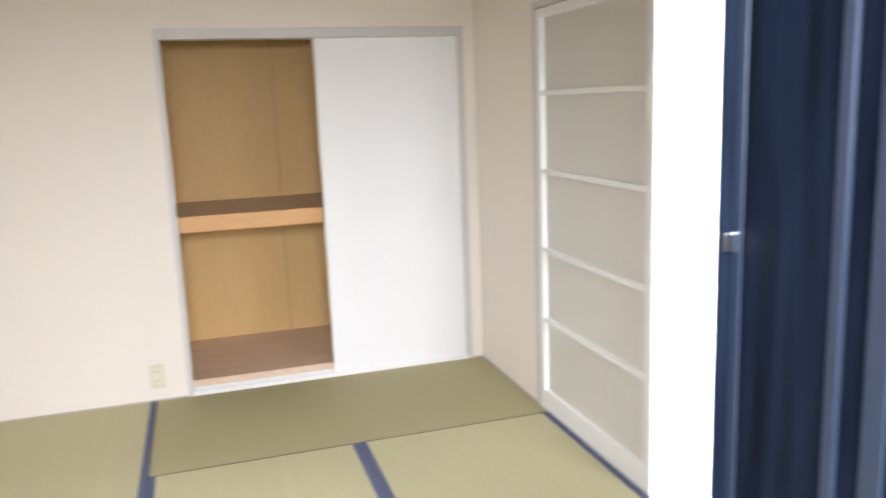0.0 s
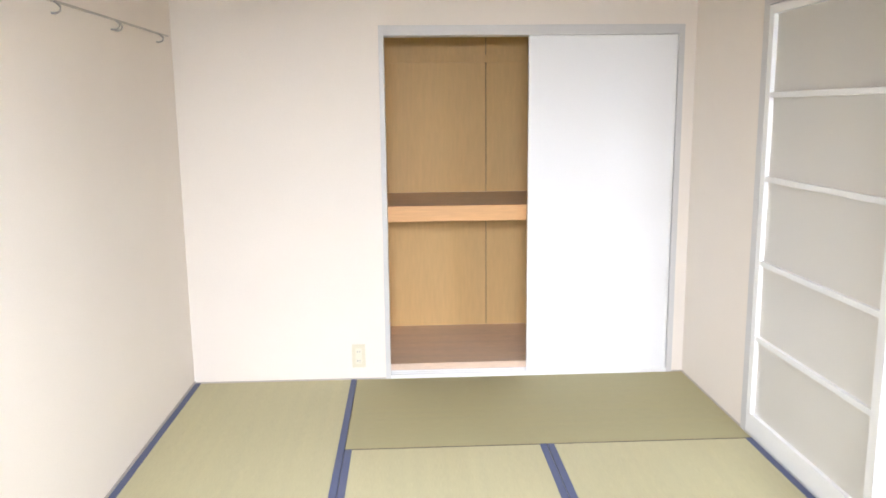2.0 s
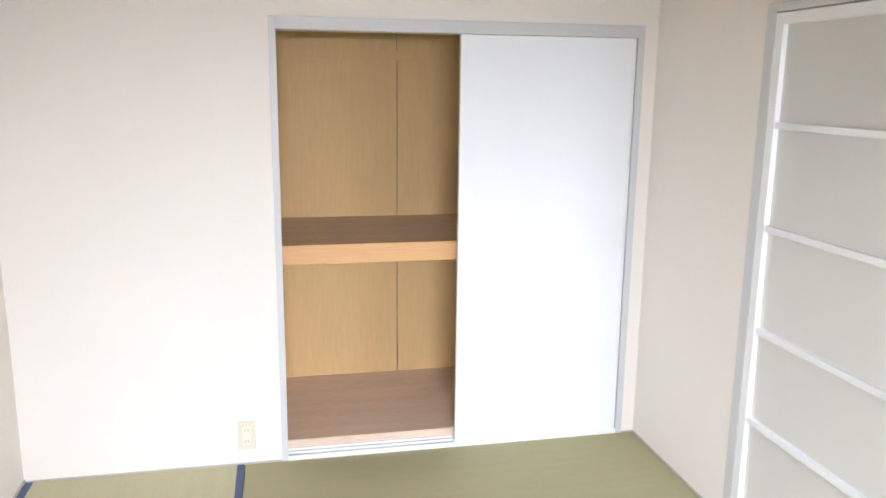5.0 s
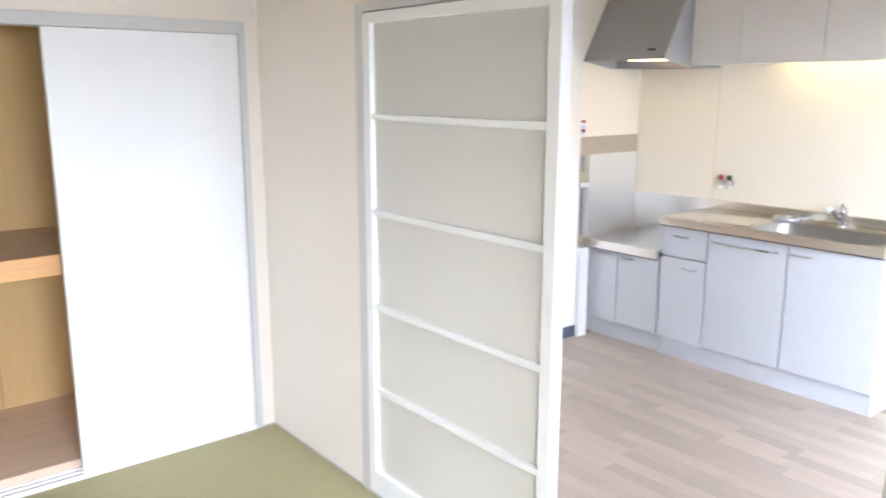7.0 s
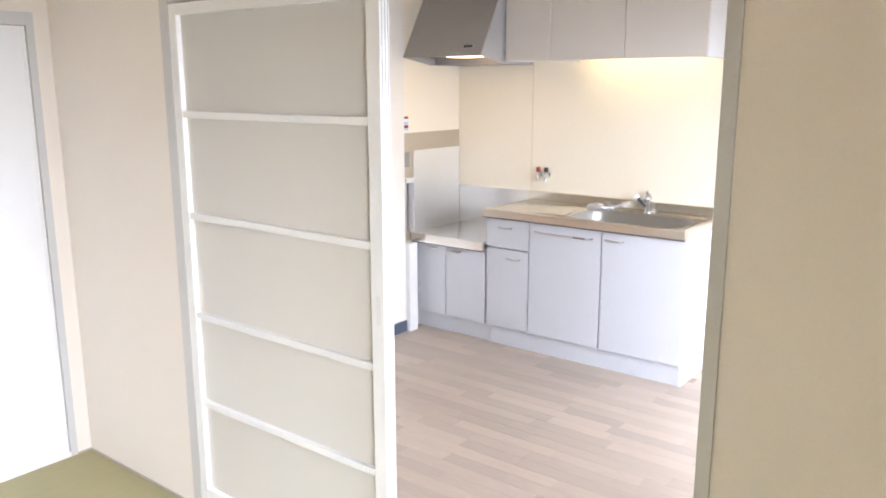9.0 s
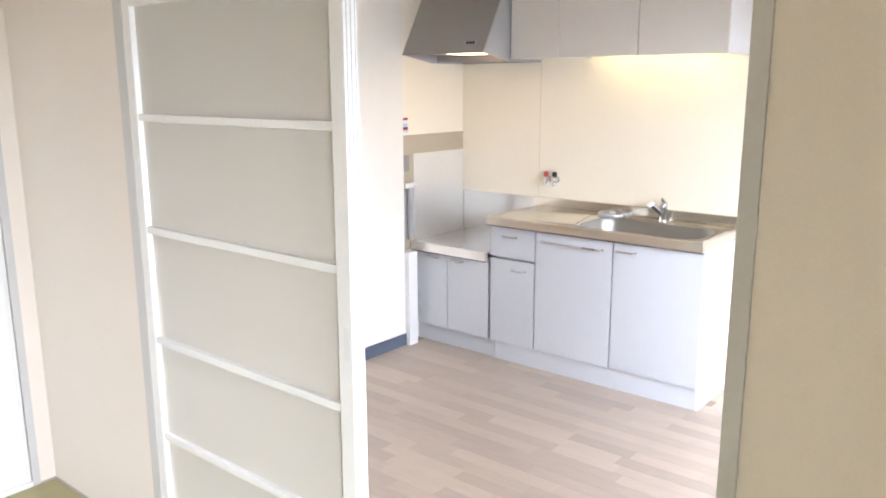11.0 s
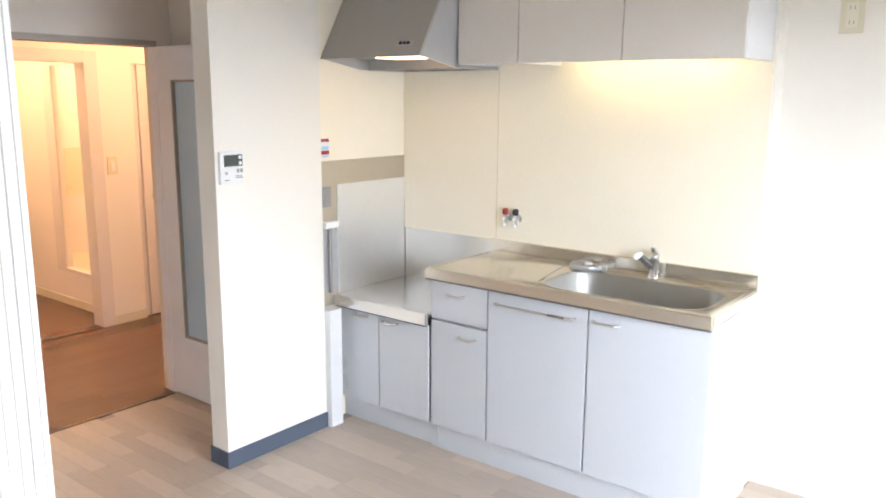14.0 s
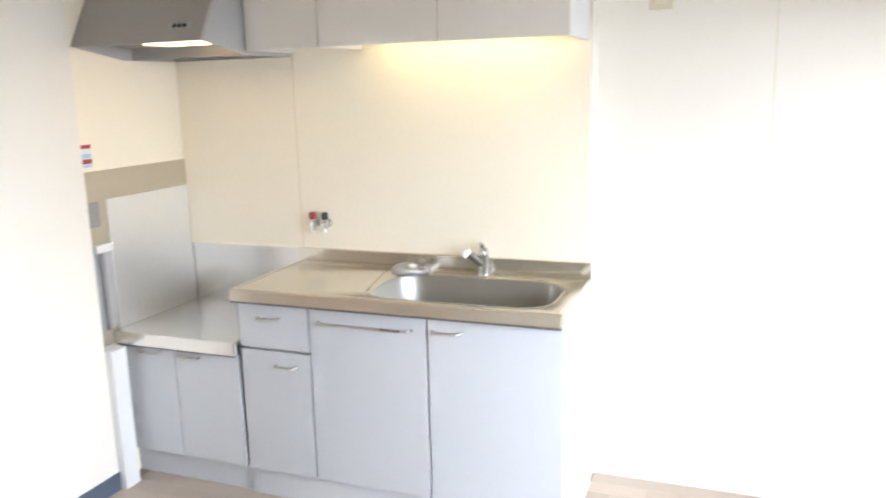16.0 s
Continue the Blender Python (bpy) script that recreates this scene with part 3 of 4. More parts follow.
structure("trim_splash_edge", boxes((KX - 0.012, 2.49, 0.888, KX - 0.0005, SY - 0.001, 0.896)), M_PANEL, "cream sealing strip over the steel upstand", "trim")
structure("wall_paper_joint", boxes((KX2 - 0.0012, 1.876, 0.0, KX2 + 0.001, 1.8795, 2.39)), M_IVORY, "faint paper joint on the kitchen wall", "trim")
structure("stove_splash", boxes((3.676, SY - 0.004, 0.575, KX - 0.008, SY - 0.0005, 1.262)), M_SPLASH, "beige steel splash sheet of the stove wall", "wall")
structure("stove_upstand", boxes((KX - 0.010, 3.70, 0.616, KX - 0.0075, SY - 0.005, 0.888)), M_STEEL, "stainless upstand behind the stove place", "wall")
solid("heat_shield", boxes((3.806, SY - 0.012, 0.628, 4.286, SY - 0.006, 1.150), bevel=0.001), M_SHEET, "bright scratched steel heat shield leaning on the wall", "heat shield")


# ---------------------------------------------------------------- kitchen units
def handle(parent, x, y0, y1, z):
    """A satin bar on two feet, standing off a door whose face is at x."""
    bm = bmesh.new()
    n = 8
    tube(bm, [(x, y0 + 0.008, z), (x - 0.016, y0 + 0.010, z), (x - 0.024, y0 + 0.018, z)] +
         [(x - 0.026, y0 + 0.02 + (y1 - y0 - 0.04) * k / n, z) for k in range(n + 1)] +
         [(x - 0.024, y1 - 0.018, z), (x - 0.016, y1 - 0.010, z), (x, y1 - 0.008, z)], 0.0052, 8)
    part("handle", bm, M_NICKEL, parent, "satin nickel bar handle", True)


DX = 3.805
stove_unit = thing("stove_cabinet", (4.05, 3.99, 0.0), "low pale grey cabinet with two doors under the stove place", "cabinet")
part("body", boxes((DX + 0.06, 3.708, 0.10, KX - 0.012, SY - 0.006, 0.558), bevel=0.001), M_CABSIDE, stove_unit)
part("plinth", boxes((DX + 0.035, 3.708, -0.016, DX + 0.05, SY - 0.006, 0.10)), M_CAB, stove_unit)
for y0, y1, h0, h1 in ((3.714, 4.009, 3.885, 3.985), (4.015, SY - 0.008, 4.072, 4.172)):
    d = part("door", boxes((DX, y0, 0.098, DX + 0.018, y1, 0.552), bevel=0.002), M_CAB, stove_unit)
    handle(d, DX, h0, h1, 0.525)
sink_unit = thing("sink_cabinet", (4.05, 3.09, 0.0), "pale grey sink cabinet with a drawer and three doors", "cabinet")
part("body", boxes((DX + 0.06, 2.478, 0.10, KX - 0.012, 3.700, 0.60), (DX + 0.02, 2.478, 0.60, KX - 0.012, 2.50, 0.775), (DX + 0.02, 3.68, 0.60, KX - 0.012, 3.700, 0.775),
                   (DX + 0.06, 2.50, 0.745, DX + 0.08, 3.68, 0.775)), M_CABSIDE, sink_unit)
part("plinth", boxes((DX + 0.022, 2.477, -0.016, DX + 0.04, 3.672, 0.10)), M_CAB, sink_unit)
part("plinth", boxes((DX + 0.024, 3.676, -0.016, DX + 0.04, 3.706, 0.10)), M_CAB, sink_unit)
part("end_panel", boxes((DX + 0.001, 2.466, 0.090, KX - 0.0005, 2.4755, 0.775), (DX + 0.020, 2.466, -0.016, KX - 0.0005, 2.4755, 0.090)), M_CABSIDE, sink_unit, "white end panel")
drawer = part("drawer_front", boxes((DX, 3.404, 0.594, DX + 0.018, 3.697, 0.766), bevel=0.002), M_CAB, sink_unit)
handle(drawer, DX, 3.513, 3.613, 0.714)
for y0, y1, z1, h0, h1, hz in ((3.404, 3.697, 0.584, 3.452, 3.552, 0.532), (2.943, 3.396, 0.766, 2.985, 3.363, 0.716), (2.470, 2.935, 0.766, 2.802, 2.918, 0.722)):
    d = part("door", boxes((DX, y0, 0.098, DX + 0.018, y1, z1), bevel=0.002), M_CAB, sink_unit)
    handle(d, DX, h0, h1, hz)

stove_top = thing("stove_worktop", (4.05, 3.99, 0.565), "stainless steel top of the low stove cabinet", "worktop")
part("top", boxes((3.772, 3.705, 0.600, KX - 0.012, SY - 0.014, 0.612), bevel=0.002), M_STEEL, stove_top)
part("front_lip", boxes((3.770, 3.705, 0.560, 3.790, SY - 0.014, 0.6105), bevel=0.0015), M_STEEL, stove_top)
# the shade under the stove lip, added as a dark strip
part("lip_shade", boxes((3.775, 3.707, 0.553, 3.795, SY - 0.016, 0.560)), M_LIPSHADE, stove_top, "dark strip drawing the shade under the lip")

for yy in (3.7005, SY - 0.0135):
    part("end_cap", boxes((3.769, yy, 0.562, 3.782, yy + 0.004, 0.609)), M_GREYP, stove_top, "dark plastic end cap")

worktop = thing("sink_worktop", (4.05, 3.09, 0.775), "stainless steel sink worktop with a deep basin", "worktop")
WX0, WX1, WY0, WY1, WZ = 3.782, KX - 0.012, 2.468, 3.712, 0.820
BX0, BX1, BY0, BY1, BR = 3.832, 4.185, 2.530, 3.195, 0.115


def rounded(x0, x1, y0, y1, r, n=10):
    pts = []
    for cx, cy, a0 in ((x1 - r, y1 - r, 0), (x0 + r, y1 - r, 90), (x0 + r, y0 + r, 180), (x1 - r, y0 + r, 270)):
        for k in range(n + 1):
            a = radians(a0 + 90 * k / n)
            pts.append((cx + r * math.cos(a), cy + r * math.sin(a)))
    return pts


def spread(x0, x1, y0, y1, n=10):
    """Points round a rectangle, one for each point of rounded()."""
    pts = []
    for cx, cy, ax, ay, bx, by in ((x1, y1, x1, (y0 + y1) / 2, (x0 + x1) / 2, y1), (x0, y1, (x0 + x1) / 2, y1, x0, (y0 + y1) / 2),
                                   (x0, y0, x0, (y0 + y1) / 2, (x0 + x1) / 2, y0), (x1, y0, (x0 + x1) / 2, y0, x1, (y0 + y1) / 2)):
        for k in range(n + 1):
            f = k / n
            if f <= 0.5:
                pts.append((cx + (ax - cx) * (1 - 2 * f) * 0.96, cy + (ay - cy) * (1 - 2 * f) * 0.96))
            else:
                pts.append((cx + (bx - cx) * (2 * f - 1) * 0.96, cy + (by - cy) * (2 * f - 1) * 0.96))
    return pts


def loft(bm, loops):
    rows = [[bm.verts.new(p) for p in loop] for loop in loops]
    for a, b in zip(rows, rows[1:]):
        n = len(a)
        for i in range(n):
            bm.faces.new((a[i], a[(i + 1) % n], b[(i + 1) % n], b[i]))
    return rows


bm = bmesh.new()
loft(bm, [[(x, y, WZ - 0.008) for x, y in spread(WX0, WX1, WY0, WY1)], [(x, y, WZ) for x, y in spread(WX0 + 0.006, WX1, WY0 + 0.006, WY1 - 0.006)],
          [(x, y, WZ) for x, y in rounded(BX0 - 0.022, BX1 + 0.022, BY0 - 0.022, BY1 + 0.022, BR + 0.022)],
          [(x, y, WZ - 0.004) for x, y in rounded(BX0 - 0.014, BX1 + 0.014, BY0 - 0.014, BY1 + 0.014, BR + 0.014)],
          [(x, y, WZ - 0.004) for x, y in rounded(BX0, BX1, BY0, BY1, BR)]])
part("deck", bm, M_STEELDECK, worktop, "", True)
bm = bmesh.new()
rows = loft(bm, [[(x, y, WZ - 0.004) for x, y in rounded(BX0, BX1, BY0, BY1, BR)],
                 [(x, y, WZ - 0.016) for x, y in rounded(BX0 + 0.006, BX1 - 0.006, BY0 + 0.006, BY1 - 0.006, BR - 0.004)],
                 [(x, y, WZ - 0.15) for x, y in rounded(BX0 + 0.016, BX1 - 0.016, BY0 + 0.016, BY1 - 0.016, BR - 0.01)],
                 [(x, y, WZ - 0.178) for x, y in rounded(BX0 + 0.045, BX1 - 0.045, BY0 + 0.045, BY1 - 0.045, BR - 0.03)]])
bm.faces.new(rows[-1])
part("basin", bm, M_BASIN, worktop, "deep brushed steel basin", True)
bm = bmesh.new()
tube(bm, [(4.05, 3.05, WZ - 0.1775), (4.05, 3.05, WZ - 0.170)], 0.055, 24)
part("drain", bm, M_CHROME, worktop, "round drain", True)
bm = bmesh.new()
tube(bm, [(WX0 + 0.012, BY1 - 0.03, WZ), (WX0 + 0.10, BY1 + 0.008, WZ), (BX1 - 0.05, BY1 + 0.058, WZ), (BX1 + 0.055, BY1 + 0.078, WZ)], 0.0026, 6)
part("recess_edge", bm, M_STEELDECK, worktop, "slanting edge of the sunken sink area", True)
bm = bmesh.new()
tube(bm, [(WX0 + 0.03, WY1 - 0.02, WZ + 0.0003), (WX1 - 0.05, WY1 - 0.02, WZ + 0.0003), (WX1 - 0.05, WY0 + 0.02, WZ + 0.0003), (WX0 + 0.03, WY0 + 0.02, WZ + 0.0003)], 0.0022, 6)
part("deck_bead", bm, M_STEELDECK, worktop, "", True)
# a dark strip draws the shade line below the sink worktop's lip
part("lip_shade", boxes((WX0 - 0.001, WY0 + 0.002, 0.7672, WX0 + 0.022, WY1 - 0.002, 0.7732)), M_LIPSHADE, worktop, "dark strip drawing the shade under the lip")
part("front_lip", boxes((WX0 - 0.004, WY0, 0.7732, WX0 + 0.016, WY1, WZ - 0.003), bevel=0.004), M_STEELDECK, worktop)
part("end_lip", boxes((WX0 + 0.016, WY0 - 0.002, 0.780, WX1, WY0 + 0.012, WZ - 0.003), bevel=0.003), M_STEELDECK, worktop)
part("end_lip", boxes((WX0 + 0.016, WY1 - 0.012, 0.780, WX1, WY1 + 0.002, WZ - 0.003), bevel=0.003), M_STEELDECK, worktop)
part("upstand", boxes((KX - 0.030, WY0, WZ - 0.01, KX - 0.012, WY1, 0.878), bevel=0.004), M_STEELDECK, worktop)
for k in range(2):
    bm = bmesh.new()
    tube(bm, [(4.205 + 0.022 * k, 2.66, WZ), (4.205 + 0.022 * k, 2.56, WZ), (4.19 + 0.022 * k, 2.525 - 0.012 * k, WZ), (4.10, 2.505 - 0.014 * k, WZ)], 0.003, 6)
    part("drain_ridge", bm, M_STEELDECK, worktop, "", True)

# the sink's strainer lid, lying on the rim
lid = thing("strainer_lid", (4.225, 3.165, WZ), "round grey sink strainer lid lying on the worktop", "strainer lid")
bm = bmesh.new()
prof = ((0.080, 0.0), (0.082, 0.006), (0.080, 0.016), (0.072, 0.021), (0.052, 0.020), (0.046, 0.012), (0.030, 0.012))
loft(bm, [[(4.225 + r * math.cos(a), 3.165 + r * math.sin(a), WZ + h) for a in (2 * math.pi * k / 36 for k in range(36))] for r, h in prof])
part("rim", bm, M_LIDGREY, lid, "", True)
bm = bmesh.new()
tube(bm, [(4.225, 3.165, WZ + 0.003), (4.225, 3.165, WZ + 0.013)], [0.034, 0.030], 28)
part("knob", bm, M_GREYP, lid, "", True)
bm = bmesh.new()
tube(bm, [(4.225, 3.165, WZ + 0.013), (4.225, 3.165, WZ + 0.021), (4.225, 3.165, WZ + 0.024)], [0.016, 0.018, 0.012], 20)
part("button", bm, M_WHITEP, lid, "", True)

# single-lever mixer
FX, FY = 4.235, 2.872
tap = thing("kitchen_tap", (FX, FY, WZ), "chrome single-lever kitchen tap with a white spout tip", "tap")
bm = bmesh.new()
tube(bm, [(FX, FY, WZ), (FX, FY, WZ + 0.005), (FX, FY, WZ + 0.007), (FX, FY, WZ + 0.04), (FX, FY, WZ + 0.078), (FX, FY, WZ + 0.082)], [0.027, 0.026, 0.021, 0.0205, 0.0215, 0.018], 24)
part("body", bm, M_CHROME, tap, "", True)
bm = bmesh.new()
tube(bm, [(FX, FY, WZ + 0.034), (FX - 0.020, FY + 0.020, WZ + 0.058), (FX - 0.036, FY + 0.036, WZ + 0.078), (FX - 0.044, FY + 0.044, WZ + 0.088)], [0.017, 0.0155, 0.014, 0.013], 16)
part("spout", bm, M_GREYCHROME, tap, "", True)
bm = bmesh.new()
tube(bm, [(FX - 0.040, FY + 0.040, WZ + 0.098), (FX - 0.052, FY + 0.052, WZ + 0.092), (FX - 0.062, FY + 0.062, WZ + 0.080)], [0.010, 0.0135, 0.012], 18)
part("spout_tip", bm, M_WHITEP, tap, "white spout tip", True)
bm = bmesh.new()
tube(bm, [(FX, FY, WZ + 0.081), (FX, FY, WZ + 0.098), (FX - 0.002, FY + 0.001, WZ + 0.108)], [0.0205, 0.019, 0.012], 20)
part("lever_cap", bm, M_CHROME, tap, "", True)
bm = bmesh.new()
tube(bm, [(FX, FY, WZ + 0.100), (FX - 0.006, FY + 0.003, WZ + 0.112), (FX - 0.012, FY + 0.006, WZ + 0.122), (FX - 0.014, FY + 0.007, WZ + 0.125)], [0.010, 0.0095, 0.0095, 0.005], 12)
part("lever", bm, M_CHROME, tap, "", True)

# two wall valves
VALVES = []
for vy, cap, word in ((3.626, M_RED, "red"), (3.570, M_BLACKP, "black")):
    v = thing("wall_valve", (KX - 0.0065, vy, 0.985), "chrome wall valve with a %s handle" % word, "valve", "wall valves over the worktop")
    VALVES.append(v)
    bm = bmesh.new()
    tube(bm, [(KX - 0.0065, vy, 0.985), (KX - 0.010, vy, 0.985), (KX - 0.011, vy, 0.985), (KX - 0.045, vy, 0.985), (KX - 0.05, vy, 0.985)], [0.019, 0.018, 0.011, 0.012, 0.008], 16)
    part("body", bm, M_CHROME, v, "", True)
    bm = bmesh.new()
    tube(bm, [(KX - 0.036, vy, 0.978), (KX - 0.038, vy, 0.962), (KX - 0.040, vy, 0.950)], [0.011, 0.010, 0.011], 14)
    part("outlet_nut", bm, M_CHROME, v, "", True)
    bm = bmesh.new()
    tube(bm, [(KX - 0.036, vy, 0.992), (KX - 0.036, vy, 1.004)], 0.009, 14)
    part("stem", bm, M_CHROME, v, "", True)
    bm = bmesh.new()
    tube(bm, [(KX - 0.036, vy, 1.003), (KX - 0.036, vy, 1.008), (KX - 0.036, vy, 1.028), (KX - 0.036, vy, 1.033)], [0.012, 0.0155, 0.0145, 0.010], 10)
    part("handle", bm, cap, v, "%s handle" % word, True)

# ---------------------------------------------------------------- wall cabinets
UX, UZ0, UZ1 = 3.97, 1.677, 2.25
WALL_CABINETS = []


def wall_cabinet(y0, y1, doors, label):
    c = thing("wall_cabinet", ((UX + KX) / 2, (y0 + y1) / 2, UZ0), label, "cabinet", "wall cabinets over the sink")
    WALL_CABINETS.append(c)
    part("body", boxes((UX + 0.02, y0 + 0.001, UZ0 + 0.052, KX - 0.0075, y1 - 0.001, UZ1), bevel=0.001), M_CABSIDE, c)
    part("side", boxes((UX + 0.02, y0 + 0.001, UZ0, KX - 0.0075, y0 + 0.017, UZ0 + 0.052)), M_CABSIDE, c)
    part("side", boxes((UX + 0.02, y1 - 0.017, UZ0, KX - 0.0075, y1 - 0.001, UZ0 + 0.052)), M_CABSIDE, c)
    for a, b in doors:
        part("door", boxes((UX, a, UZ0, UX + 0.018, b, UZ1), bevel=0.002), M_UPPER, c, "greige flat door")


wall_cabinet(2.488, 3.390, ((2.490, 2.932), (2.936, 3.387)), "greige two-door wall cabinet over the sink")
wall_cabinet(3.390, 3.693, ((3.391, 3.690),), "narrow greige wall cabinet beside the cooker hood")
light = thing("under_cabinet_light", (4.175, 2.95, 1.70), "lit warm strip light under the wall cabinet", "strip light")
part("housing", boxes((4.13, 2.60, 1.722, 4.22, 3.30, 1.737), bevel=0.002), M_WHITEP, light)
bm = bmesh.new()
tube(bm, [(4.175, 2.62, 1.711), (4.175, 3.28, 1.711)], 0.011, 12)
part("tube", bm, M_TUBE, light, "glowing warm tube", True)
bm = bmesh.new()
tube(bm, [(4.14, 2.86, 1.724), (4.14, 2.86, 1.65)], 0.0016, 6)
part("pull_cord", bm, M_WHITEP, light)

# ---------------------------------------------------------------- cooker hood
HY0, HY1 = 3.700, SY - 0.004
hood = thing("cooker_hood", (4.0, 3.99, 1.67), "grey slanted cooker hood with three round buttons", "cooker hood")
fb, ft = (3.722, 1.703), (3.925, 2.068)
bm = bmesh.new()
prism(bm, [(fb[0], fb[1]), (ft[0], ft[1]), (ft[0] + 0.014, ft[1]), (fb[0] + 0.014, fb[1])], "y", HY0, HY1)
part("front_panel", bm, M_HOOD, hood, "slanted grey front panel")
for a, b in ((HY0 + 0.0005, HY0 + 0.012), (HY1 - 0.012, HY1 - 0.0005)):
    bm = bmesh.new()
    prism(bm, [(fb[0] + 0.012, fb[1] + 0.001), (ft[0] + 0.012, ft[1] - 0.001), (KX - 0.009, ft[1] - 0.001), (KX - 0.009, 1.662), (3.98, 1.662), (3.95, 1.668)], "y", a, b)
    part("side_panel", bm, M_HOODSIDE, hood, "lighter grey side panel")
part("top_panel", boxes((ft[0] + 0.012, HY0 + 0.012, ft[1] - 0.013, KX - 0.009, HY1 - 0.012, ft[1] - 0.001)), M_HOOD, hood)
bm = bmesh.new()
prism(bm, [(3.772, 1.722), (3.776, 1.734), (KX - 0.012, 1.734), (KX - 0.012, 1.694)], "y", HY0 + 0.013, HY1 - 0.013)
part("underside", bm, M_HOODUNDER, hood, "dark inner underside")
part("rim_bar", boxes((4.02, HY0 + 0.013, 1.663, 4.04, HY1 - 0.013, 1.74)), M_HOODUNDER, hood)
part("rim_bar", boxes((KX - 0.03, HY0 + 0.013, 1.663, KX - 0.012, HY1 - 0.013, 1.73)), M_HOODUNDER, hood)
part("lamp_cover", boxes((3.770, HY0 + 0.035, 1.701, 3.925, HY0 + 0.285, 1.724), bevel=0.004), M_HOODLAMP, hood, "cream lamp cover")
slope = (Vector((ft[0], 0, ft[1])) - Vector((fb[0], 0, fb[1]))).normalized()
outward = Vector((-slope.z, 0, slope.x))
for k, by in enumerate((3.782, 3.803, 3.824)):
    c = Vector((fb[0], by, fb[1])) + slope * 0.062
    bm = bmesh.new()
    tube(bm, [c - outward * 0.001, c + outward * 0.005, c + outward * 0.006], [0.0085, 0.008, 0.005], 16)
    part("button", bm, M_BLACKP, hood, "black round button", True)
c = Vector((fb[0], 3.803, fb[1])) + slope * 0.062
bm = bmesh.new()
box(bm, -0.012, -0.045, -0.0004, 0.012, 0.045, 0.0012, 0.0004)
bmesh.ops.transform(bm, verts=bm.verts[:], matrix=Matrix.Translation(c) @ Matrix((slope, (0, 1, 0), outward)).transposed().to_4x4())
part("button_plate", bm, M_HOODSIDE, hood, "thin plate round the buttons")
part("duct_cover", boxes((3.955, HY0 + 0.001, ft[1], KX - 0.009, HY1, H2)), M_HOOD, hood, "grey duct cover")

# ---------------------------------------------------------------- small things on the kitchen walls
wall_plate("wall_outlet", (KX2, 2.258, 1.852), "x", 0.080, 0.128, "ivory wall outlet high on the kitchen wall", "socket")
wall_plate("gas_outlet_plate", (3.738, SY - 0.0045, 1.097), "y", 0.052, 0.095, "grey outlet beside the heat shield", "socket", M_GREYP)
valve = thing("gas_tap", (3.755, SY - 0.0045, 0.93), "white gas tap box with a dark pipe beside the stove place", "gas tap")
part("box", boxes((3.712, SY - 0.03, 0.935, 3.80, SY - 0.0045, 0.965), bevel=0.003), M_WHITEP, valve)
part("back_plate", boxes((3.70, SY - 0.007, 0.63, 3.828, SY - 0.0045, 0.935)), M_HOODSIDE, valve, "dull grey plate")
bm = bmesh.new()
tube(bm, [(3.745, SY - 0.02, 0.935), (3.745, SY - 0.02, 0.76), (3.745, SY - 0.02, 0.625)], 0.009, 12)
part("pipe", bm, M_GREYP, valve, "", True)

sticker = thing("warning_sticker", (3.742, SY, 1.305), "small red, white and blue warning sticker", "sticker")
part("paper", boxes((3.716, SY - 0.0012, 1.262, 3.767, SY - 0.0002, 1.348)), M_WHITEP, sticker)
part("bar", boxes((3.716, SY - 0.0018, 1.334, 3.767, SY - 0.0012, 1.348)), M_RED, sticker, "red printed bar")
part("bar", boxes((3.716, SY - 0.0018, 1.276, 3.767, SY - 0.0012, 1.294)), M_RED, sticker, "red printed bar")
part("bar", boxes((3.720, SY - 0.0018, 1.298, 3.763, SY - 0.0012, 1.314)), M_BLUE, sticker, "light blue printed bar")
part("bar", boxes((3.720, SY - 0.0018, 1.264, 3.763, SY - 0.0012, 1.272)), M_BLUE, sticker, "light blue printed bar")

RY = 4.232
remote = thing("water_heater_remote", (3.175, RY, 1.192), "white water heater control panel with a dark display", "control panel")
part("case", boxes((3.119, RY - 0.017, 1.192, 3.232, RY, 1.322), bevel=0.005), M_WHITEP, remote)
part("display", boxes((3.137, RY - 0.0185, 1.262, 3.226, RY - 0.0165, 1.308), bevel=0.001), M_LCD, remote, "dark display")
for bx, bz in ((3.214, 1.297), (3.214, 1.274)):
    bm = bmesh.new()
    tube(bm, [(bx, RY - 0.018, bz), (bx, RY - 0.0205, bz), (bx, RY - 0.0212, bz)], [0.008, 0.0075, 0.005], 14)
    part("button", bm, M_WHITEP, remote, "round pale button", True)
for bx in (3.203, 3.220):
    part("button", boxes((bx - 0.006, RY - 0.0190, 1.236, bx + 0.006, RY - 0.0165, 1.252), bevel=0.002), M_GREYP, remote, "grey button")
part("button", boxes((3.141, RY - 0.0190, 1.230, 3.152, RY - 0.0165, 1.241), bevel=0.002), M_GREYP, remote, "grey button")
part("printed_bar", boxes((3.190, RY - 0.0180, 1.214, 3.226, RY - 0.0165, 1.219), (3.190, RY - 0.0180, 1.222, 3.220, RY - 0.0165, 1.226)), M_GREYP, remote)
part("printed_bar", boxes((3.137, RY - 0.0180, 1.206, 3.160, RY - 0.0165, 1.210)), M_GREYP, remote)
bm = bmesh.new()
tube(bm, [(3.140 + 0.055 * k / 10, RY - 0.003, 1.318 + 0.022 * math.sin(math.pi * k / 10)) for k in range(11)], 0.0014, 6)
part("wire_loop", bm, M_WHITEP, remote)

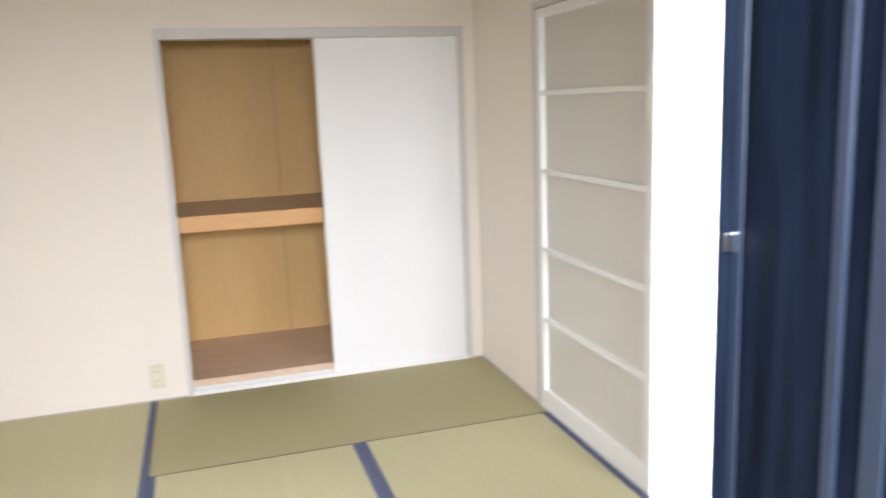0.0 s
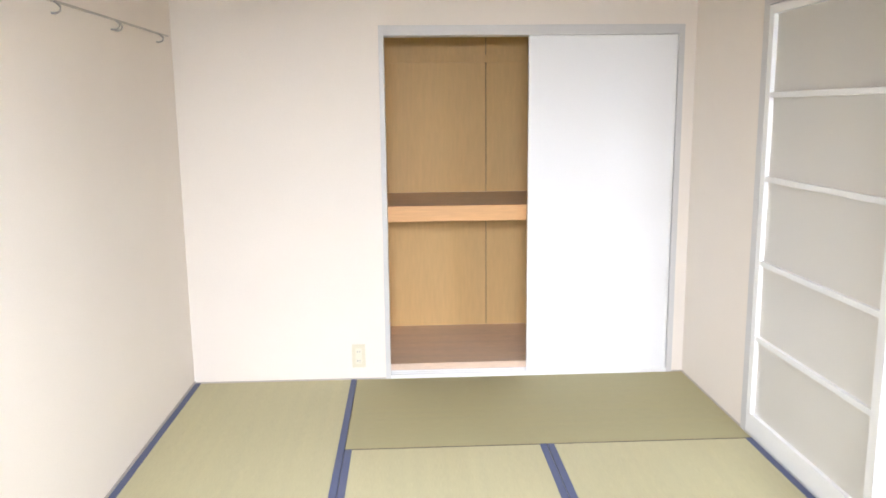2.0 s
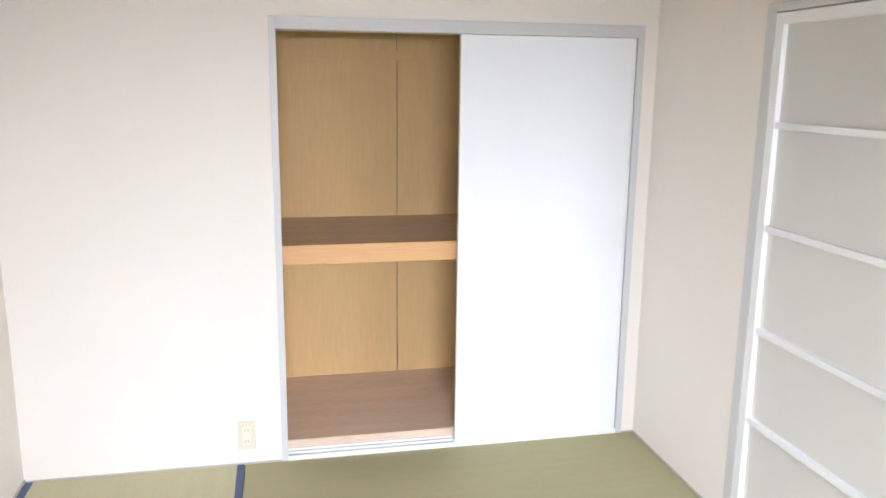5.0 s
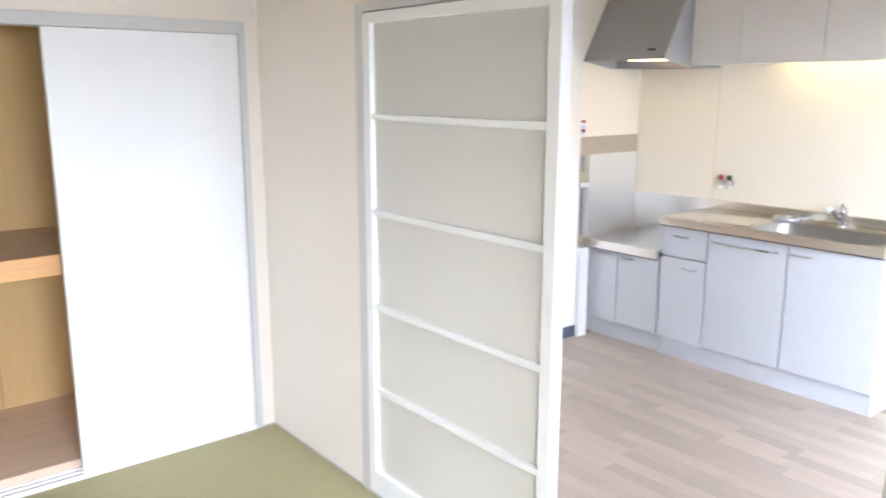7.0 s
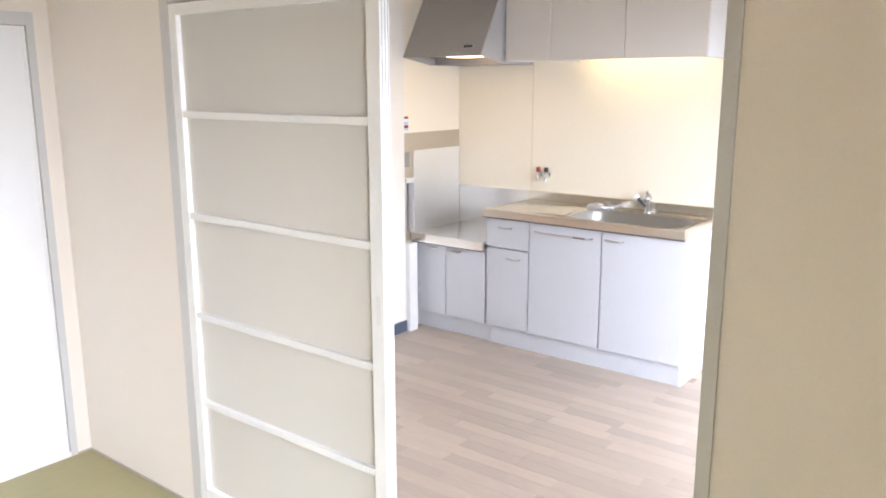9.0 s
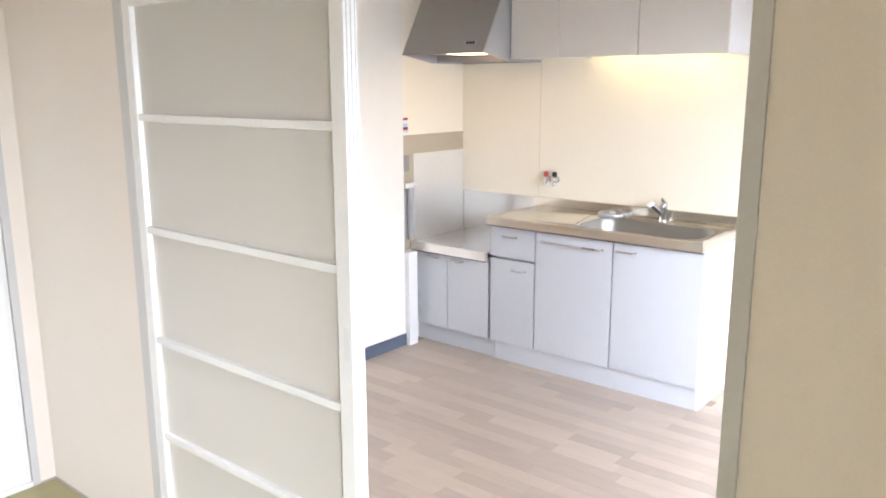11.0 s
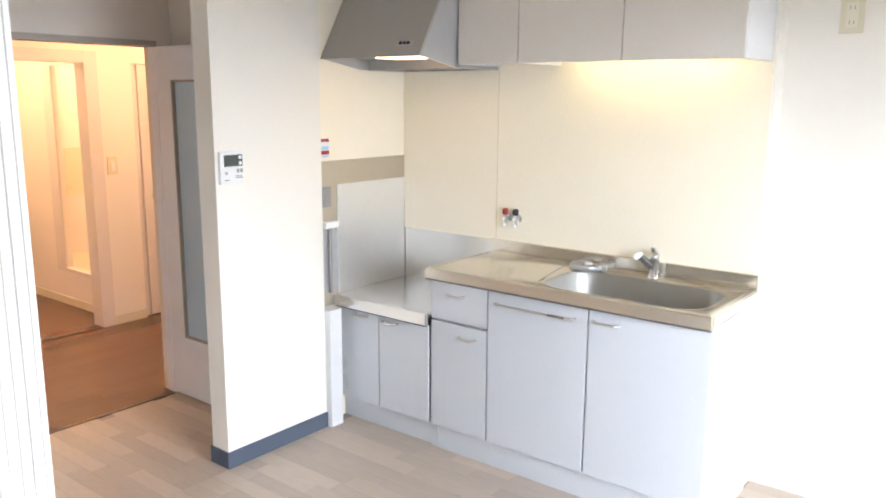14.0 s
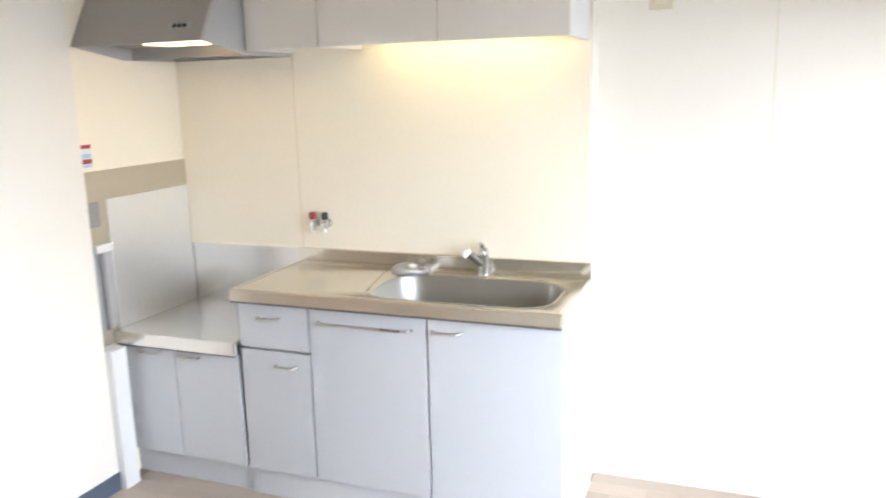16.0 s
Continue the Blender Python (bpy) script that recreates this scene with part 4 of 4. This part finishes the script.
# the kitchen units stand a little higher than their nominal heights
for unit in (stove_unit, sink_unit, stove_top, worktop, lid, tap, hood, valve, sticker, remote, light, *VALVES, *WALL_CABINETS):
    unit.location.z += 0.016

# ---------------------------------------------------------------- door to the hall
structure("trim_hall_frame", boxes((2.55, HY - 0.012, 0.0, 2.58, HY + 0.112, 1.815), (2.58, HY - 0.012, 1.788, 3.474, HY + 0.112, 1.815)),
          M_TAUPE, "taupe wooden frame of the hall opening", "trim")
structure("threshold", boxes((2.58, HY - 0.016, -0.004, 3.46, HY + 0.006, 0.004), bevel=0.001), M_HALLREST, "dark brown strip at the hall opening", "threshold")
# bright reflection on the threshold strip, put in as a short brass piece
solid("threshold_glint", boxes((2.90, HY - 0.012, 0.004, 3.02, HY + 0.002, 0.0055)), M_BRASS, "short brass piece added as the glint on the threshold", "plate")
structure("trim_hall_jamb", boxes((3.468, HY, 0.0, 3.474, HY + 0.06, 1.788)), M_DOOR, "white painted jamb of the hall opening", "trim")
door = structure("door_1", boxes((3.470, 4.38, 0.008, 3.505, 4.48, 1.788), (3.470, 5.06, 0.008, 3.505, 5.178, 1.788),
                                 (3.470, 4.48, 0.008, 3.505, 5.06, 0.326), (3.470, 4.48, 1.628, 3.505, 5.06, 1.788)), M_DOOR, "open white hall door with a tall frosted pane", "door")
part("pane_bead", boxes((3.4685, 5.050, 0.326, 3.5065, 5.060, 1.628), (3.4685, 4.48, 0.326, 3.5065, 5.050, 0.336), (3.4685, 4.48, 1.618, 3.5065, 5.050, 1.628), (3.4685, 4.48, 0.336, 3.5065, 4.49, 1.618)),
     M_GREYP, door, "dark grey glazing bead")
part("pane", boxes((3.485, 4.49, 0.336, 3.490, 5.050, 1.618)), M_BLUEFROST, door, "frosted pane")

# ---------------------------------------------------------------- hall, washroom and bathroom
structure("trim_washroom_frame", boxes((3.845, BY - 0.012, 0.0, 3.935, BY + 0.112, 1.83), (3.0, BY - 0.012, 1.755, 3.845, BY + 0.112, 1.83), bevel=0.002), M_PINKDOOR, "pale painted frame of the washroom doorway", "trim")
structure("baseboard_hall", boxes((3.935, BY - 0.008, 0.0, 4.175, BY, 0.06), (3.992, 6.72, 0.0, 4.0, 8.1, 0.06)), M_IVORY, "ivory baseboard of the hall", "baseboard")
structure("threshold_washroom", boxes((3.0, BY - 0.012, -0.004, 3.85, BY + 0.05, 0.003)), M_HALLREST, "dark strip at the washroom doorway", "threshold")
wall_plate("light_switch", (3.995, BY, 1.09), "y", 0.07, 0.12, "ivory light switch on the hall wall", "switch")
door2 = structure("door_2", boxes((4.225, BY + 0.012, 0.008, 4.93, BY + 0.05, 1.755), bevel=0.002), M_PINKDOOR, "closed pale toilet door", "door")
structure("trim_toilet_frame", boxes((4.175, BY + 0.03, 0.0, 4.223, BY + 0.10, 1.76)), M_PINKDOOR, "pale painted frame of the toilet door", "trim")
bm = bmesh.new()
tube(bm, [(4.305, BY + 0.012, 0.86), (4.305, BY - 0.035, 0.86), (4.315, BY - 0.045, 0.86), (4.40, BY - 0.045, 0.857)], [0.010, 0.010, 0.009, 0.008], 12)
handle2 = part("lever_handle", bm, M_NICKEL, door2, "satin lever handle", True)
bm = bmesh.new()
tube(bm, [(4.305, BY + 0.012, 0.86), (4.305, BY + 0.002, 0.86)], 0.024, 18)
part("rose", bm, M_NICKEL, handle2, "", True)
structure("trim_bathroom_frame", boxes((3.988, 6.86, 0.26, 4.0, 6.90, 1.80), (3.988, 7.34, 0.26, 4.0, 7.47, 1.80), (3.988, 6.90, 1.755, 4.0, 7.34, 1.80), (3.988, 6.90, 0.26, 4.0, 7.34, 0.285)),
          M_PINKDOOR, "pale frame of the bathroom doorway", "trim")
structure("bathroom_floor", boxes((4.08, 6.72, -0.003, 5.2, 8.09, 0.24)), M_TUB, "beige raised bathroom floor", "floor")
# mirror-like panel; its reflection of the walls is painted as flat beige
mirror = thing("bathroom_mirror", (4.49, 8.1, 0.73), "small mirror-like panel on the bathroom wall, painted the beige it reflects", "cabinet")
part("frame", boxes((4.40, 8.085, 0.72, 4.58, 8.0995, 1.12), bevel=0.002), M_IVORY, mirror)
part("door", boxes((4.412, 8.082, 0.735, 4.568, 8.085, 1.105)), M_TUB, mirror)


def globe_lamp(name, x, y, z, label):
    g = thing(name, (x, y, z), label, "ceiling lamp")
    bm = bmesh.new()
    tube(bm, [(x, y, z), (x, y, z - 0.03)], [0.07, 0.06], 20)
    part("base", bm, M_WHITEP, g, "", True)
    bm = bmesh.new()
    tube(bm, [(x, y, z - 0.03), (x, y, z - 0.05), (x, y, z - 0.09), (x, y, z - 0.13), (x, y, z - 0.15)], [0.05, 0.08, 0.095, 0.07, 0.02], 24)
    part("globe", bm, M_GLOBE, g, "glowing amber glass globe", True)


globe_lamp("hall_lamp", 4.25, 5.72, H2, "glowing round amber lamp on the hall ceiling")
globe_lamp("washroom_lamp", 3.35, 7.45, H2, "glowing round amber lamp on the washroom ceiling")
globe_lamp("bathroom_lamp", 4.6, 7.3, H2, "glowing round amber lamp on the bathroom ceiling")


# ---------------------------------------------------------------- planks of the floors
def planks(parent, regions, width, lengths, mat, seed, along="y"):
    """Staggered planks along y or x, each an object of its own on a mesh shared by all of its length."""
    rng = random.Random(seed)
    meshes = {}
    for x0, y0, x1, y1 in regions:
        u0, u1, v0, v1 = (x0, x1, y0, y1) if along == "y" else (y0, y1, x0, x1)
        n = max(1, round((u1 - u0) / width))
        w = (u1 - u0) / n
        for i in range(n):
            v = v0 - rng.choice(lengths) * rng.random()
            while v < v1 - 0.02:
                ln = rng.choice(lengths)
                a, b = max(v, v0), min(v + ln, v1)
                v += ln
                if b - a < 0.04:
                    continue
                key = (round(w, 4), round(b - a, 2))
                hu, hv = w / 2 - 0.0004, (b - a) / 2 - 0.0004
                if key not in meshes:
                    bm = bmesh.new()
                    if along == "y":
                        box(bm, -hu, -hv, -0.003, hu, hv, 0.0)
                    else:
                        box(bm, -hv, -hu, -0.003, hv, hu, 0.0)
                    meshes[key] = finish("plank", bm, mat)
                ob = new("plank", meshes[key])
                u, m = u0 + (i + 0.5) * w, (a + b) / 2
                ob.location = (u, m, 0.0) if along == "y" else (m, u, 0.0)
                ob.parent = parent


planks(floor_k, [(KW + 0.004, YS, 3.84, 4.224), (KW + 0.004, 4.224, 3.098, HY - 0.016), (3.098, 4.348, 3.56, HY - 0.016), (3.84, YS, KX2, 2.466)], 0.076, (0.30, 0.40, 0.52, 0.66), M_PLANK, 4)
planks(floor_h, [(2.58, HY + 0.006, 5.0, BY - 0.012), (2.6, BY + 0.05, 3.988, 8.1)], 0.10, (0.7, 0.9, 1.1), M_HALL, 9, "x")
